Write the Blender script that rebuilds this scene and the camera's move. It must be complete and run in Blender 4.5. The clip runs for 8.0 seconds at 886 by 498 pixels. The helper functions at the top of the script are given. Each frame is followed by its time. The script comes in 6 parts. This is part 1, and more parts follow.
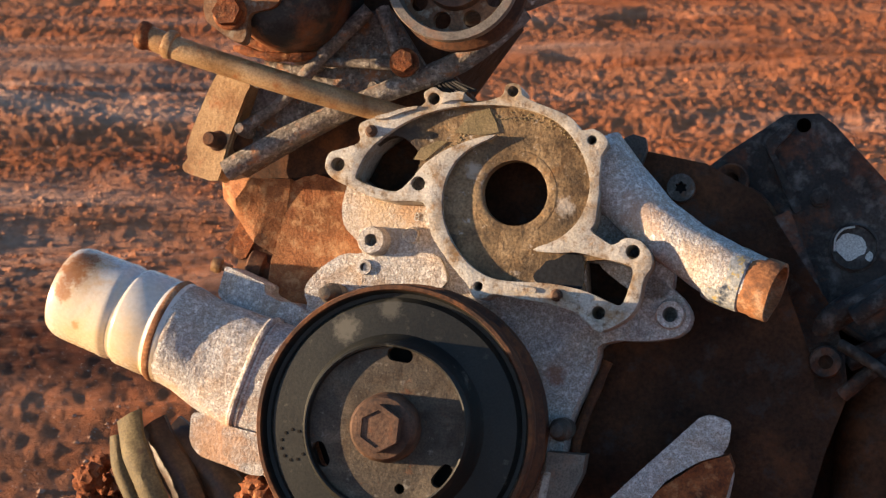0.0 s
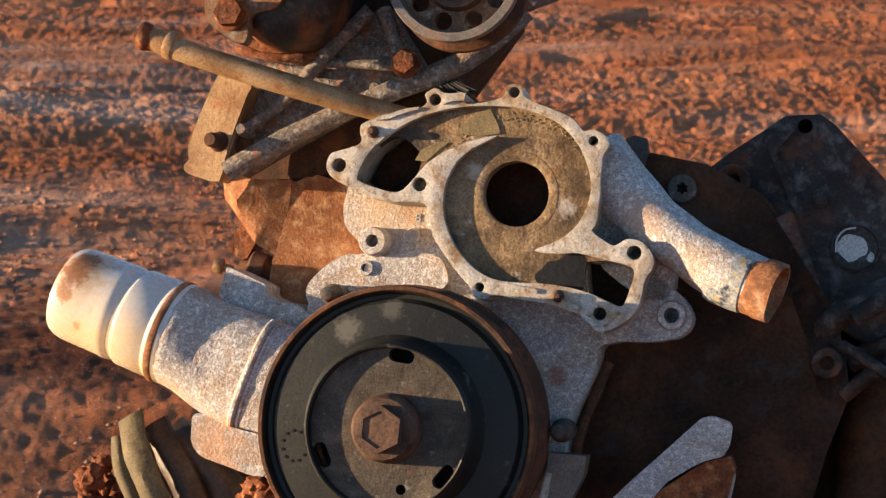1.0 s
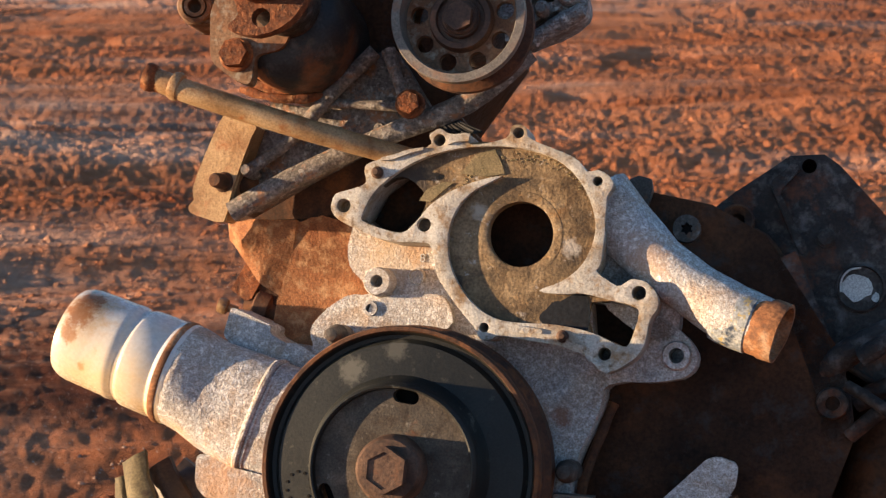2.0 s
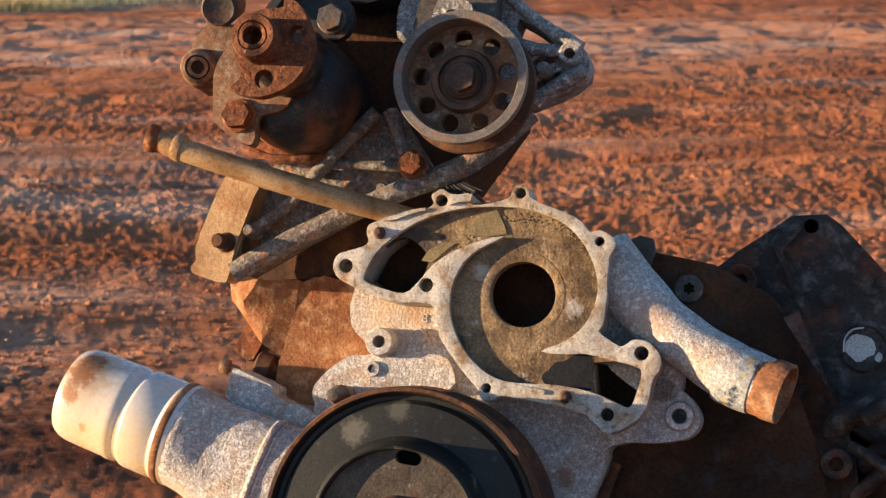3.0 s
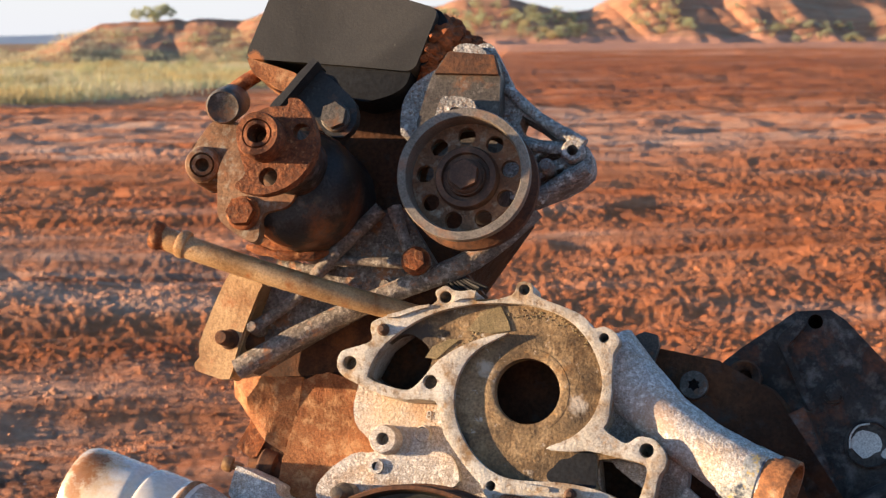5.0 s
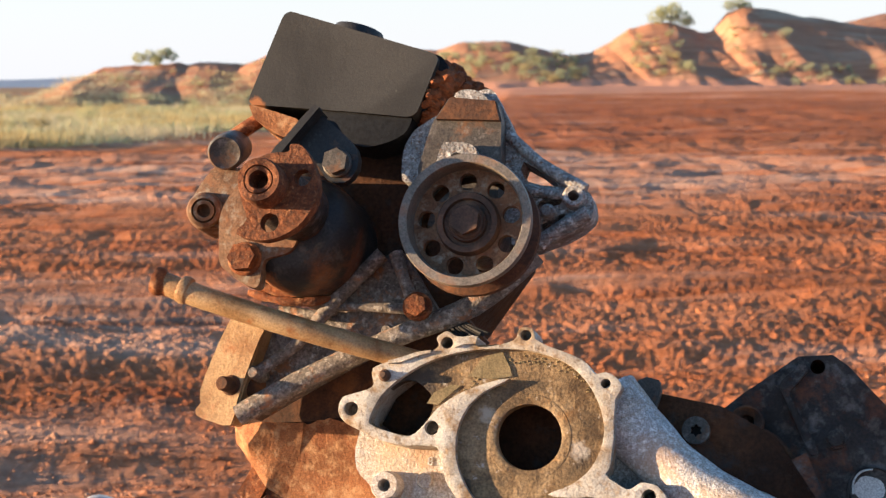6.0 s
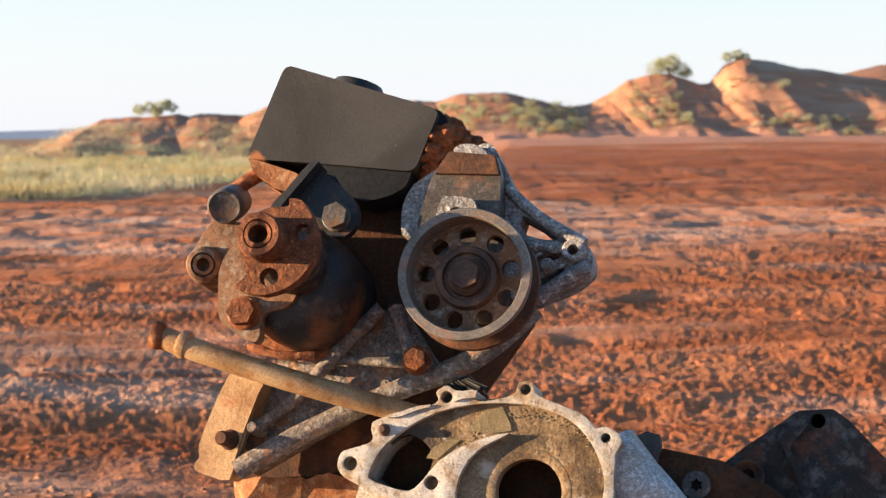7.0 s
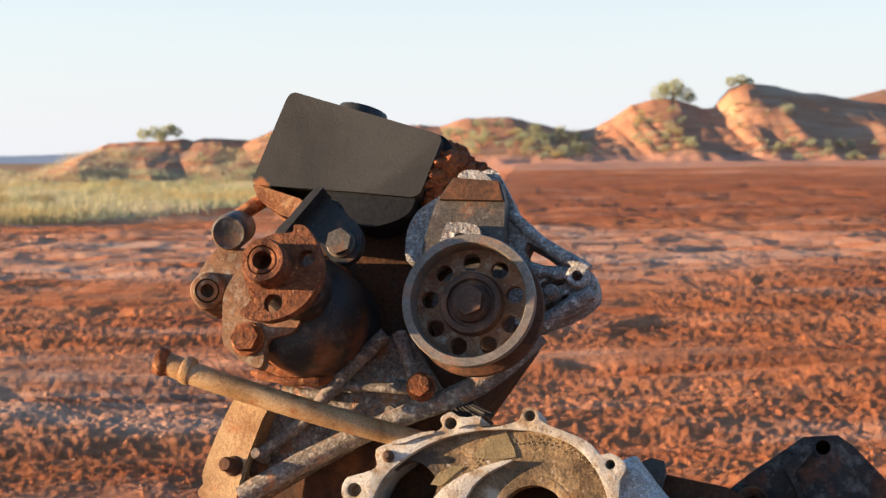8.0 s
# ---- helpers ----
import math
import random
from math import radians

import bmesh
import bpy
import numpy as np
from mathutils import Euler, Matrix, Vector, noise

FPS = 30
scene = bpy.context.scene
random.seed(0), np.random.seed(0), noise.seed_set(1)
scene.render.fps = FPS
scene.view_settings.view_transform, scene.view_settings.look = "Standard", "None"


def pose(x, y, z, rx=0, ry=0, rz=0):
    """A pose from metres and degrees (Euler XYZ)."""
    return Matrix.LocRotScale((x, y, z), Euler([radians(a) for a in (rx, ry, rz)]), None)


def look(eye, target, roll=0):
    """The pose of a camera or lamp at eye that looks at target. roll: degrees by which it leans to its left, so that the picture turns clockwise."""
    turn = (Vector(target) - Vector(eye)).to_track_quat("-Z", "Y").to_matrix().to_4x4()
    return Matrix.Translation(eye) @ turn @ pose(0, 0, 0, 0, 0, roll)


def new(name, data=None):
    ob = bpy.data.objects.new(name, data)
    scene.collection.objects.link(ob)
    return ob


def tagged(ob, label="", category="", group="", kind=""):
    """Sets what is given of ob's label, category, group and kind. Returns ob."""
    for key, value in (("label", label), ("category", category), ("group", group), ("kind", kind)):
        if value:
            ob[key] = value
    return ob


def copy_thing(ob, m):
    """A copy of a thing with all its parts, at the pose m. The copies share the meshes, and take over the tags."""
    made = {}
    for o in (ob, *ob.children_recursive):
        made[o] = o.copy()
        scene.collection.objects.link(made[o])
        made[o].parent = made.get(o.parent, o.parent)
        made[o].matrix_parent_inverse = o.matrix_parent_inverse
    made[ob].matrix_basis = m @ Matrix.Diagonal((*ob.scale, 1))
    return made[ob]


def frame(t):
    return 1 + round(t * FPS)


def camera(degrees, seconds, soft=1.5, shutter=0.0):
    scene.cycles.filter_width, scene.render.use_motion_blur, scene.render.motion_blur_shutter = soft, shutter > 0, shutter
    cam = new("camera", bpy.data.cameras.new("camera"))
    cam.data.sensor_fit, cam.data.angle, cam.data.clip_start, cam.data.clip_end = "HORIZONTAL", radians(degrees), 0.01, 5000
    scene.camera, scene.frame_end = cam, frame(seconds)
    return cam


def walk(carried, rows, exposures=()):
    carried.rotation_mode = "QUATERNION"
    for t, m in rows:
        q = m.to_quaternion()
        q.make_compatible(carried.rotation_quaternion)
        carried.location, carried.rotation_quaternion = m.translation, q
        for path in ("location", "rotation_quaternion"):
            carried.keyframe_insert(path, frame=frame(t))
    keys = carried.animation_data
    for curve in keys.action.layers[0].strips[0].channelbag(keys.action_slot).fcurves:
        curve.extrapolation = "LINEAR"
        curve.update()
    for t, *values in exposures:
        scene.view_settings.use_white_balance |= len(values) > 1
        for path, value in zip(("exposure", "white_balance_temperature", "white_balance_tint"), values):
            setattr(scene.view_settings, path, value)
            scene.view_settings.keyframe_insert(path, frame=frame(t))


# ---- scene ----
# A handheld-height tripod shot: the lens swings up about the tripod head.
cam = camera(29.3, 8.0, 1.35)
cam.data.dof.use_dof, cam.data.dof.focus_distance, cam.data.dof.aperture_fstop = True, 1.10, 28
ROWS = [
    (0.0, 0.0000, 0.0000, 0.6700, -13.300, 0.086, 0.000),
    (0.5, 0.0001, -0.0000, 0.6699, -13.357, 0.070, -0.044),
    (1.0, -0.0001, 0.0000, 0.6700, -13.272, 0.085, 0.041),
    (1.5, -0.0002, 0.0001, 0.6705, -12.907, 0.114, 0.126),
    (3.0, -0.0003, 0.0009, 0.6741, -10.079, 0.220, 0.234),
    (3.5, -0.0003, 0.0009, 0.6746, -9.698, 0.245, 0.239),
    (4.0, -0.0004, 0.0011, 0.6759, -8.729, 0.270, 0.289),
    (4.5, -0.0004, 0.0013, 0.6771, -7.772, 0.320, 0.311),
    (6.0, -0.0005, 0.0017, 0.6800, -5.569, 0.440, 0.369),
    (6.5, -0.0005, 0.0018, 0.6811, -4.675, 0.465, 0.360),
    (7.0, -0.0005, 0.0018, 0.6822, -3.851, 0.468, 0.345),
    (7.5, -0.0006, 0.0019, 0.6830, -3.238, 0.490, 0.428),
    (8.0, -0.0006, 0.0019, 0.6833, -3.023, 0.480, 0.481),
]

walk(cam, [(t, pose(x, y, z, 90 + pitch, roll, yaw)) for t, x, y, z, pitch, roll, yaw in ROWS], [(0.0, 1.52), (3.5, 1.56), (6.0, 1.88), (7.0, 1.85), (7.5, 1.84), (8.0, 1.77)])

# ---- world and sun: low sun from the left, a little behind the camera ----
SUN_AZ, SUN_EL = 86.5, 5.7      # degrees left of "behind the camera", and up
world = bpy.data.worlds.new("sky")
scene.world = world
world.use_nodes = True
wn = world.node_tree.nodes
sky = wn.new("ShaderNodeTexSky")
sky.sky_type, sky.sun_disc = "NISHITA", False
sky.sun_elevation, sky.sun_rotation = radians(SUN_EL), radians(180 + SUN_AZ)
sky.air_density, sky.dust_density, sky.ozone_density = 1.0, 1.0, 3.0
wn["Background"].inputs["Strength"].default_value = 0.13
# thin white haze, the same all round, thickest at the horizon
wl = world.node_tree.links
wco, wsep, wpow, wmix = wn.new("ShaderNodeTexCoord"), wn.new("ShaderNodeSeparateXYZ"), wn.new("ShaderNodeMapRange"), wn.new("ShaderNodeMix")
wl.new(wco.outputs["Generated"], wsep.inputs[0])
wl.new(wsep.outputs["Z"], wpow.inputs["Value"])
wpow.interpolation_type = "SMOOTHSTEP"
for key, val in (("From Min", -0.05), ("From Max", 0.34), ("To Min", 0.9), ("To Max", 0.0)):
    wpow.inputs[key].default_value = val
wmix.data_type = "RGBA"
wl.new(wpow.outputs["Result"], wmix.inputs[0])
wl.new(sky.outputs["Color"], wmix.inputs[6])
wmix.inputs[7].default_value = (2.18, 2.23, 2.42, 1)
wl.new(wmix.outputs[2], wn["Background"].inputs["Color"])
sun = new("sun", bpy.data.lights.new("sun", "SUN"))
sun.data.energy, sun.data.angle, sun.data.color = 5.0, radians(0.6), (1.0, 0.70, 0.42)
to_sun = Vector((-math.sin(radians(SUN_AZ)) * math.cos(radians(SUN_EL)), -math.cos(radians(SUN_AZ)) * math.cos(radians(SUN_EL)), math.sin(radians(SUN_EL))))
sun.matrix_world = look(to_sun * 50, (0, 0, 0))


# ---- materials ----
def mat(name, colours, scale=60.0, rough=0.7, metal=0.0, bump=0.4, fine=900.0, spots=(), spot_scale=40.0, spot_at=0.55, spot_soft=0.08, relief=0.0008, detail=8.0, spec=0.3, grit=0.45, stains=(), blotches=()):
    """Two-scale procedural surface: a colour ramp over broken noise, spots of another colour (salt, rust, dirt), grain and relief."""
    m = bpy.data.materials.new(name)
    m.use_nodes = True
    n, l = m.node_tree.nodes, m.node_tree.links
    b = n["Principled BSDF"]
    co = n.new("ShaderNodeTexCoord")

    def noise_tex(s, d=detail, r=0.6, dist=0.0):
        t = n.new("ShaderNodeTexNoise")
        t.inputs["Scale"].default_value, t.inputs["Detail"].default_value, t.inputs["Roughness"].default_value = s, d, r
        t.inputs["Distortion"].default_value = dist
        l.new(co.outputs["Object"], t.inputs["Vector"])
        return t.outputs["Fac"]

    def mix(fac, a, c, kind="MIX"):
        x = n.new("ShaderNodeMix")
        x.data_type, x.blend_type = "RGBA", kind
        for sock, val in ((x.inputs[0], fac), (x.inputs[6], a), (x.inputs[7], c)):
            if isinstance(val, (float, int)):
                sock.default_value = val
            elif isinstance(val, tuple):
                sock.default_value = (*val, 1)
            else:
                l.new(val, sock)
        return x.outputs[2]

    def ramp(fac, stops):
        r = n.new("ShaderNodeValToRGB")
        while len(r.color_ramp.elements) < len(stops):
            r.color_ramp.elements.new(0.5)
        for e, (p, c) in zip(r.color_ramp.elements, stops):
            e.position, e.color = p, (*c, 1)
        l.new(fac, r.inputs["Fac"])
        return r.outputs["Color"]

    k = len(colours)
    big = noise_tex(scale, dist=0.4)
    col = ramp(big, [(0.3 + 0.4 * i / max(1, k - 1), c) for i, c in enumerate(colours)])
    grain = noise_tex(fine, 3.0)
    col = mix(0.8, col, ramp(grain, [(0.36, (grit, grit, grit)), (0.62, (1.0, 1.0, 1.0))]), "MULTIPLY")
    roughness = ramp(grain, [(0.2, (rough * 0.75,) * 3), (0.8, (min(1, rough * 1.2),) * 3)])
    metallic = None
    for i, c in enumerate(spots):
        f = ramp(noise_tex(spot_scale * (1.0 + 1.7 * i), 9.0, 0.68), [(spot_at - spot_soft, (0, 0, 0)), (spot_at + spot_soft, (1, 1, 1))])
        col = mix(f, col, c)
        metallic = f
    if metal and metallic is not None:
        inv = n.new("ShaderNodeMath")
        inv.operation = "MULTIPLY_ADD"
        l.new(metallic, inv.inputs[0])
        inv.inputs[1].default_value, inv.inputs[2].default_value = -metal, metal
        l.new(inv.outputs[0], b.inputs["Metallic"])
    else:
        b.inputs["Metallic"].default_value = metal
    for c, s, where in stains:
        f = ramp(noise_tex(s, 6.0, 0.62, 0.8), [(where - 0.05, (0, 0, 0)), (where + 0.12, (0.75, 0.75, 0.75))])
        col = mix(f, col, c, "MULTIPLY")
    for centre, radius, c, s, strength, soft in [(*bl, 0.92, 0.16)[:6] if len(bl) == 4 else bl for bl in blotches]:      # one patch of rust, dust, oil or another tint at its own place
        dist = n.new("ShaderNodeVectorMath")
        dist.operation = "DISTANCE"
        l.new(co.outputs["Object"], dist.inputs[0])
        dist.inputs[1].default_value = centre
        far = n.new("ShaderNodeMath")
        far.operation = "MULTIPLY_ADD"
        l.new(dist.outputs["Value"], far.inputs[0])
        far.inputs[1].default_value = 0.5 / radius
        rough_edge = n.new("ShaderNodeMath")
        rough_edge.operation = "MULTIPLY_ADD"
        l.new(noise_tex(s, 7.0, 0.65), rough_edge.inputs[0])
        rough_edge.inputs[1].default_value, rough_edge.inputs[2].default_value = 1.3, -0.65
        l.new(rough_edge.outputs[0], far.inputs[2])
        col = mix(ramp(far.outputs[0], [(0.46 - soft / 2, (strength,) * 3), (0.46 + soft / 2, (0, 0, 0))]), col, c)
    l.new(col, b.inputs["Base Color"])
    l.new(roughness, b.inputs["Roughness"])
    b.inputs["Specular IOR Level"].default_value = spec
    bp = n.new("ShaderNodeBump")
    bp.inputs["Strength"].default_value, bp.inputs["Distance"].default_value = bump, relief
    hsum = n.new("ShaderNodeMath")
    hsum.operation = "ADD"
    l.new(noise_tex(fine * 0.45, 5.0), hsum.inputs[0])
    l.new(big, hsum.inputs[1])
    l.new(hsum.outputs[0], bp.inputs["Height"])
    l.new(bp.outputs["Normal"], b.inputs["Normal"])
    return m


ALU = mat("salt_corroded_aluminium", [(0.39, 0.395, 0.41), (0.53, 0.535, 0.55), (0.53, 0.49, 0.45), (0.65, 0.65, 0.66)], 26, 0.75, 0.05, 0.9, 1050, [(0.80, 0.80, 0.80), (0.24, 0.185, 0.145)], 300, 0.575, 0.085, 0.0010, grit=0.38, stains=[((0.80, 0.58, 0.40), 30, 0.56), ((0.50, 0.50, 0.52), 18, 0.58), ((0.55, 0.30, 0.18), 90, 0.66)], blotches=[((-0.195, 0.268, -0.006), 0.022, (0.48, 0.27, 0.14), 90, 0.65, 0.4), ((-0.078, 0.441, -0.03), 0.012, (0.36, 0.20, 0.11), 110, 0.7, 0.4), ((0.030, 0.330, -0.03), 0.007, (0.26, 0.11, 0.06), 160, 0.7, 0.3), ((-0.100, 0.432, -0.03), 0.020, (0.62, 0.45, 0.28), 60, 0.5, 0.6), ((0.085, 0.440, -0.01), 0.016, (0.42, 0.26, 0.17), 150, 0.45, 0.4), ((-0.238, 0.300, 0.0), 0.014, (0.55, 0.33, 0.17), 90, 0.5, 0.5)])
ALU_FLANGE = mat("machined_aluminium_flange", [(0.36, 0.33, 0.285), (0.51, 0.48, 0.43), (0.61, 0.59, 0.55)], 34, 0.5, 0.1, 0.6, 700, [(0.30, 0.19, 0.09), (0.17, 0.11, 0.06)], 60, 0.60, 0.07, 0.001, grit=0.6, stains=[((0.72, 0.50, 0.28), 30, 0.55), ((0.42, 0.39, 0.36), 60, 0.60)])
ALU_DIRTY = mat("dusty_cast_aluminium", [(0.10, 0.085, 0.075), (0.20, 0.17, 0.15), (0.30, 0.26, 0.24)], 60, 0.7, 0.15, 1.0, 480, [(0.30, 0.14, 0.07), (0.37, 0.34, 0.31)], 80, 0.59, 0.06, 0.0014, grit=0.3)
# two near-black blotches darken the left channel and the lower left edge
VOLUTE = mat("stained_volute_floor", [(0.055, 0.040, 0.026), (0.23, 0.155, 0.082), (0.43, 0.31, 0.18)], 30, 0.6, 0.05, 0.9, 520, [(0.40, 0.22, 0.08), (0.50, 0.47, 0.43)], 46, 0.655, 0.05, 0.0012, grit=0.45, stains=[((0.34, 0.29, 0.25), 24, 0.54), ((0.62, 0.52, 0.42), 60, 0.55)], blotches=[((-0.088, 0.482, -0.006), 0.020, (0.045, 0.034, 0.026), 50), ((-0.045, 0.415, -0.006), 0.008, (0.05, 0.04, 0.03), 90), ((-0.030, 0.4650, -0.006), 0.005, (0.48, 0.44, 0.38), 230, 0.6, 0.4), ((0.034, 0.4420, -0.006), 0.006, (0.46, 0.44, 0.41), 230, 0.6, 0.4)])
GASKET = mat("old_gasket", [(0.16, 0.13, 0.07), (0.30, 0.23, 0.13)], 60, 0.85, 0, 0.5)
RUST = mat("orange_rust", [(0.075, 0.024, 0.011), (0.23, 0.068, 0.022), (0.37, 0.13, 0.045)], 60, 0.85, 0, 0.9, 600, [(0.05, 0.022, 0.014), (0.42, 0.20, 0.09)], 50, 0.60, 0.08, 0.0014)
RUST_DARK = mat("dark_rust", [(0.035, 0.02, 0.015), (0.09, 0.04, 0.022), (0.17, 0.07, 0.03)], 40, 0.8, 0, 0.7, 500, [(0.24, 0.09, 0.03)], 30, 0.62, 0.1, 0.001)
RUST_RED = mat("flaky_red_rust", [(0.06, 0.02, 0.010), (0.16, 0.052, 0.020), (0.27, 0.095, 0.038)], 110, 0.85, 0, 1.0, 700, [(0.045, 0.022, 0.015), (0.34, 0.15, 0.065)], 120, 0.62, 0.06, 0.0014)
RUST_LIT_DUST = mat("rust_and_lit_dust", [(0.20, 0.075, 0.025), (0.33, 0.13, 0.05), (0.40, 0.20, 0.09)], 22, 0.8, 0, 0.8, 800, [(0.14, 0.055, 0.02), (0.42, 0.25, 0.13)], 40, 0.60, 0.10, 0.0012, stains=[((0.6, 0.42, 0.3), 45, 0.55)])
IRON = mat("oily_cast_iron", [(0.020, 0.019, 0.020), (0.044, 0.039, 0.037), (0.080, 0.066, 0.058)], 24, 0.6, 0, 1.0, 420, [(0.17, 0.062, 0.028), (0.13, 0.12, 0.115)], 30, 0.59, 0.08, 0.0018, spec=0.25, stains=[((0.5, 0.36, 0.28), 14, 0.5)])
BLACK = mat("faded_black_paint", [(0.016, 0.017, 0.019), (0.034, 0.034, 0.036)], 30, 0.5, 0, 0.4, 600, [(0.14, 0.06, 0.03), (0.07, 0.07, 0.072)], 35, 0.66, 0.07, spec=0.3)
RUBBER = mat("dusty_black_pulley_paint", [(0.009, 0.010, 0.010), (0.022, 0.024, 0.022)], 16, 0.5, 0.0, 0.3, 700, [(0.17, 0.16, 0.13), (0.06, 0.058, 0.046)], 34, 0.66, 0.05, 0.0005, blotches=[((-0.098, 0.353, 0.043), 0.0085, (0.13, 0.125, 0.105), 190, 0.7, 0.35), ((-0.070, 0.368, 0.043), 0.0070, (0.09, 0.088, 0.075), 200, 0.7, 0.35)])
PULLEY_DISC = mat("worn_pulley_disc", [(0.040, 0.034, 0.028), (0.085, 0.070, 0.054), (0.17, 0.138, 0.10)], 34, 0.55, 0.1, 0.6, 700, [(0.16, 0.065, 0.03), (0.20, 0.185, 0.16)], 50, 0.65, 0.06, stains=[((0.55, 0.42, 0.32), 40, 0.55)])
STEEL = mat("dull_steel", [(0.16, 0.14, 0.12), (0.27, 0.24, 0.21)], 50, 0.5, 0.3, 0.4, 800, [(0.22, 0.11, 0.06)], 50, 0.62, 0.1)
STEEL_DARK = mat("dark_steel", [(0.06, 0.052, 0.047), (0.12, 0.105, 0.09)], 45, 0.55, 0.15, 0.6, 600, [(0.19, 0.085, 0.038), (0.2, 0.18, 0.16)], 46, 0.62, 0.08)
DUST_STEEL = mat("dust_caked_steel", [(0.09, 0.046, 0.028), (0.19, 0.10, 0.055), (0.30, 0.175, 0.10)], 40, 0.75, 0.05, 0.7, 600, [(0.22, 0.09, 0.04), (0.27, 0.23, 0.18)], 55, 0.60, 0.08, 0.0009)
BRASSY = mat("tan_plated_steel", [(0.25, 0.145, 0.066), (0.38, 0.24, 0.12), (0.48, 0.33, 0.185)], 24, 0.5, 0.1, 0.5, 700, [(0.28, 0.11, 0.04), (0.17, 0.08, 0.035)], 44, 0.63, 0.06, grit=0.6, stains=[((0.62, 0.42, 0.27), 30, 0.54)])
# two wide soft blotches yellow the lower side; the smaller ones are rust
FILTER = mat("white_filter_paint", [(0.53, 0.535, 0.54), (0.62, 0.62, 0.62)], 9, 0.28, 0, 0.06, 300, [(0.50, 0.33, 0.16)], 30, 0.71, 0.05, 0.0003, grit=0.92, blotches=[((-0.305, 0.328, 0.012), 0.046, (0.66, 0.48, 0.25), 40, 0.8, 0.8), ((-0.250, 0.308, 0.010), 0.030, (0.66, 0.46, 0.22), 60, 0.8, 0.8), ((-0.3010, 0.3900, 0.006), 0.0200, (0.50, 0.31, 0.15), 130, 0.75, 0.4), ((-0.2990, 0.3950, 0.004), 0.0110, (0.27, 0.105, 0.038), 190, 0.9, 0.22), ((-0.3060, 0.3820, 0.010), 0.0105, (0.31, 0.125, 0.045), 170, 0.85, 0.25), ((-0.3110, 0.3680, 0.012), 0.0070, (0.36, 0.16, 0.06), 190, 0.8, 0.3), ((-0.2880, 0.3975, 0.002), 0.0050, (0.33, 0.14, 0.05), 220, 0.85, 0.25), ((-0.2900, 0.3560, 0.012), 0.0028, (0.45, 0.24, 0.10), 260, 0.7, 0.3), ((-0.3020, 0.3450, 0.010), 0.0035, (0.45, 0.24, 0.10), 240, 0.7, 0.3)])
BOLT = mat("browned_bolt_steel", [(0.05, 0.03, 0.022), (0.11, 0.062, 0.042), (0.17, 0.10, 0.066)], 60, 0.65, 0.1, 0.7, 500, [(0.20, 0.085, 0.04)], 60, 0.64, 0.08)
# orange blotch: sunlit dust at the lower left corner, put into the colour
PLASTIC = mat("sun_bleached_black_plastic", [(0.030, 0.029, 0.027), (0.046, 0.044, 0.040), (0.068, 0.064, 0.056)], 7, 0.5, 0, 0.35, 900, [(0.13, 0.12, 0.105), (0.10, 0.055, 0.03)], 150, 0.70, 0.035, 0.0005, grit=0.7, stains=[((0.55, 0.53, 0.5), 9, 0.5)], blotches=[((-0.2150, 0.6850, -0.02), 0.008, (0.34, 0.13, 0.045), 60)])
WHITE_ALU = mat("salt_corroded_aluminium", [(0.20, 0.195, 0.19), (0.33, 0.325, 0.32), (0.46, 0.445, 0.43)], 45, 0.7, 0.15, 1.0, 620, [(0.62, 0.61, 0.59), (0.16, 0.09, 0.055)], 170, 0.58, 0.05, 0.0014, grit=0.25, stains=[((0.6, 0.42, 0.3), 50, 0.56)])
LEATHER = mat("cracked_olive_belt", [(0.10, 0.075, 0.04), (0.20, 0.16, 0.085)], 40, 0.75, 0, 0.6, 500, [(0.05, 0.03, 0.02)], 60, 0.62, 0.08)
RAG = mat("brown_oily_cover", [(0.022, 0.018, 0.017), (0.06, 0.038, 0.027), (0.12, 0.055, 0.027)], 24, 0.5, 0, 0.5, 400)
ENAMEL = mat("white_enamel_flakes", [(0.55, 0.55, 0.53), (0.66, 0.66, 0.64)], 40, 0.5, 0, 0.3)
MUD = mat("red_mud", [(0.14, 0.042, 0.016), (0.30, 0.095, 0.035)], 60, 0.95, 0, 1.0, 350, [], 40, 0.6, 0.1, 0.003)
# near-black stands in for the shade inside holes and stamped dents
DARK = mat("hollow_shade_black", [(0.006, 0.005, 0.005), (0.012, 0.01, 0.009)], 40, 0.9, 0, 0.2)
# rusty iron with the engine's own shade put into a darker colour
SHADE_IRON = mat("shade_darkened_iron", [(0.018, 0.009, 0.006), (0.055, 0.025, 0.013), (0.11, 0.047, 0.022)], 14, 0.6, 0, 0.9, 300, [(0.13, 0.05, 0.02), (0.05, 0.048, 0.046)], 18, 0.64, 0.1, 0.0016, spec=0.12)
BLUE_BLACK = mat("blue_black", [(0.010, 0.012, 0.016), (0.022, 0.025, 0.031)], 20, 0.7, 0, 0.4, 400, [(0.03, 0.018, 0.012)], 30, 0.68, 0.08, spec=0.12)
PUMP = mat("rust_bled_black_paint", [(0.016, 0.017, 0.019), (0.036, 0.034, 0.033), (0.06, 0.034, 0.022)], 18, 0.5, 0, 0.5, 500, [(0.20, 0.075, 0.03), (0.11, 0.10, 0.09)], 24, 0.62, 0.09, blotches=[((-0.190, 0.553, -0.01), 0.017, (0.22, 0.085, 0.035), 60), ((-0.150, 0.5665, 0.006), 0.004, (0.30, 0.26, 0.20), 300, 0.8, 0.3)])
HOSE_END = mat("streaked_hose_end", [(0.17, 0.065, 0.028), (0.34, 0.15, 0.065), (0.50, 0.37, 0.26)], 46, 0.8, 0, 0.9, 500, [(0.10, 0.045, 0.025)], 80, 0.58, 0.08)
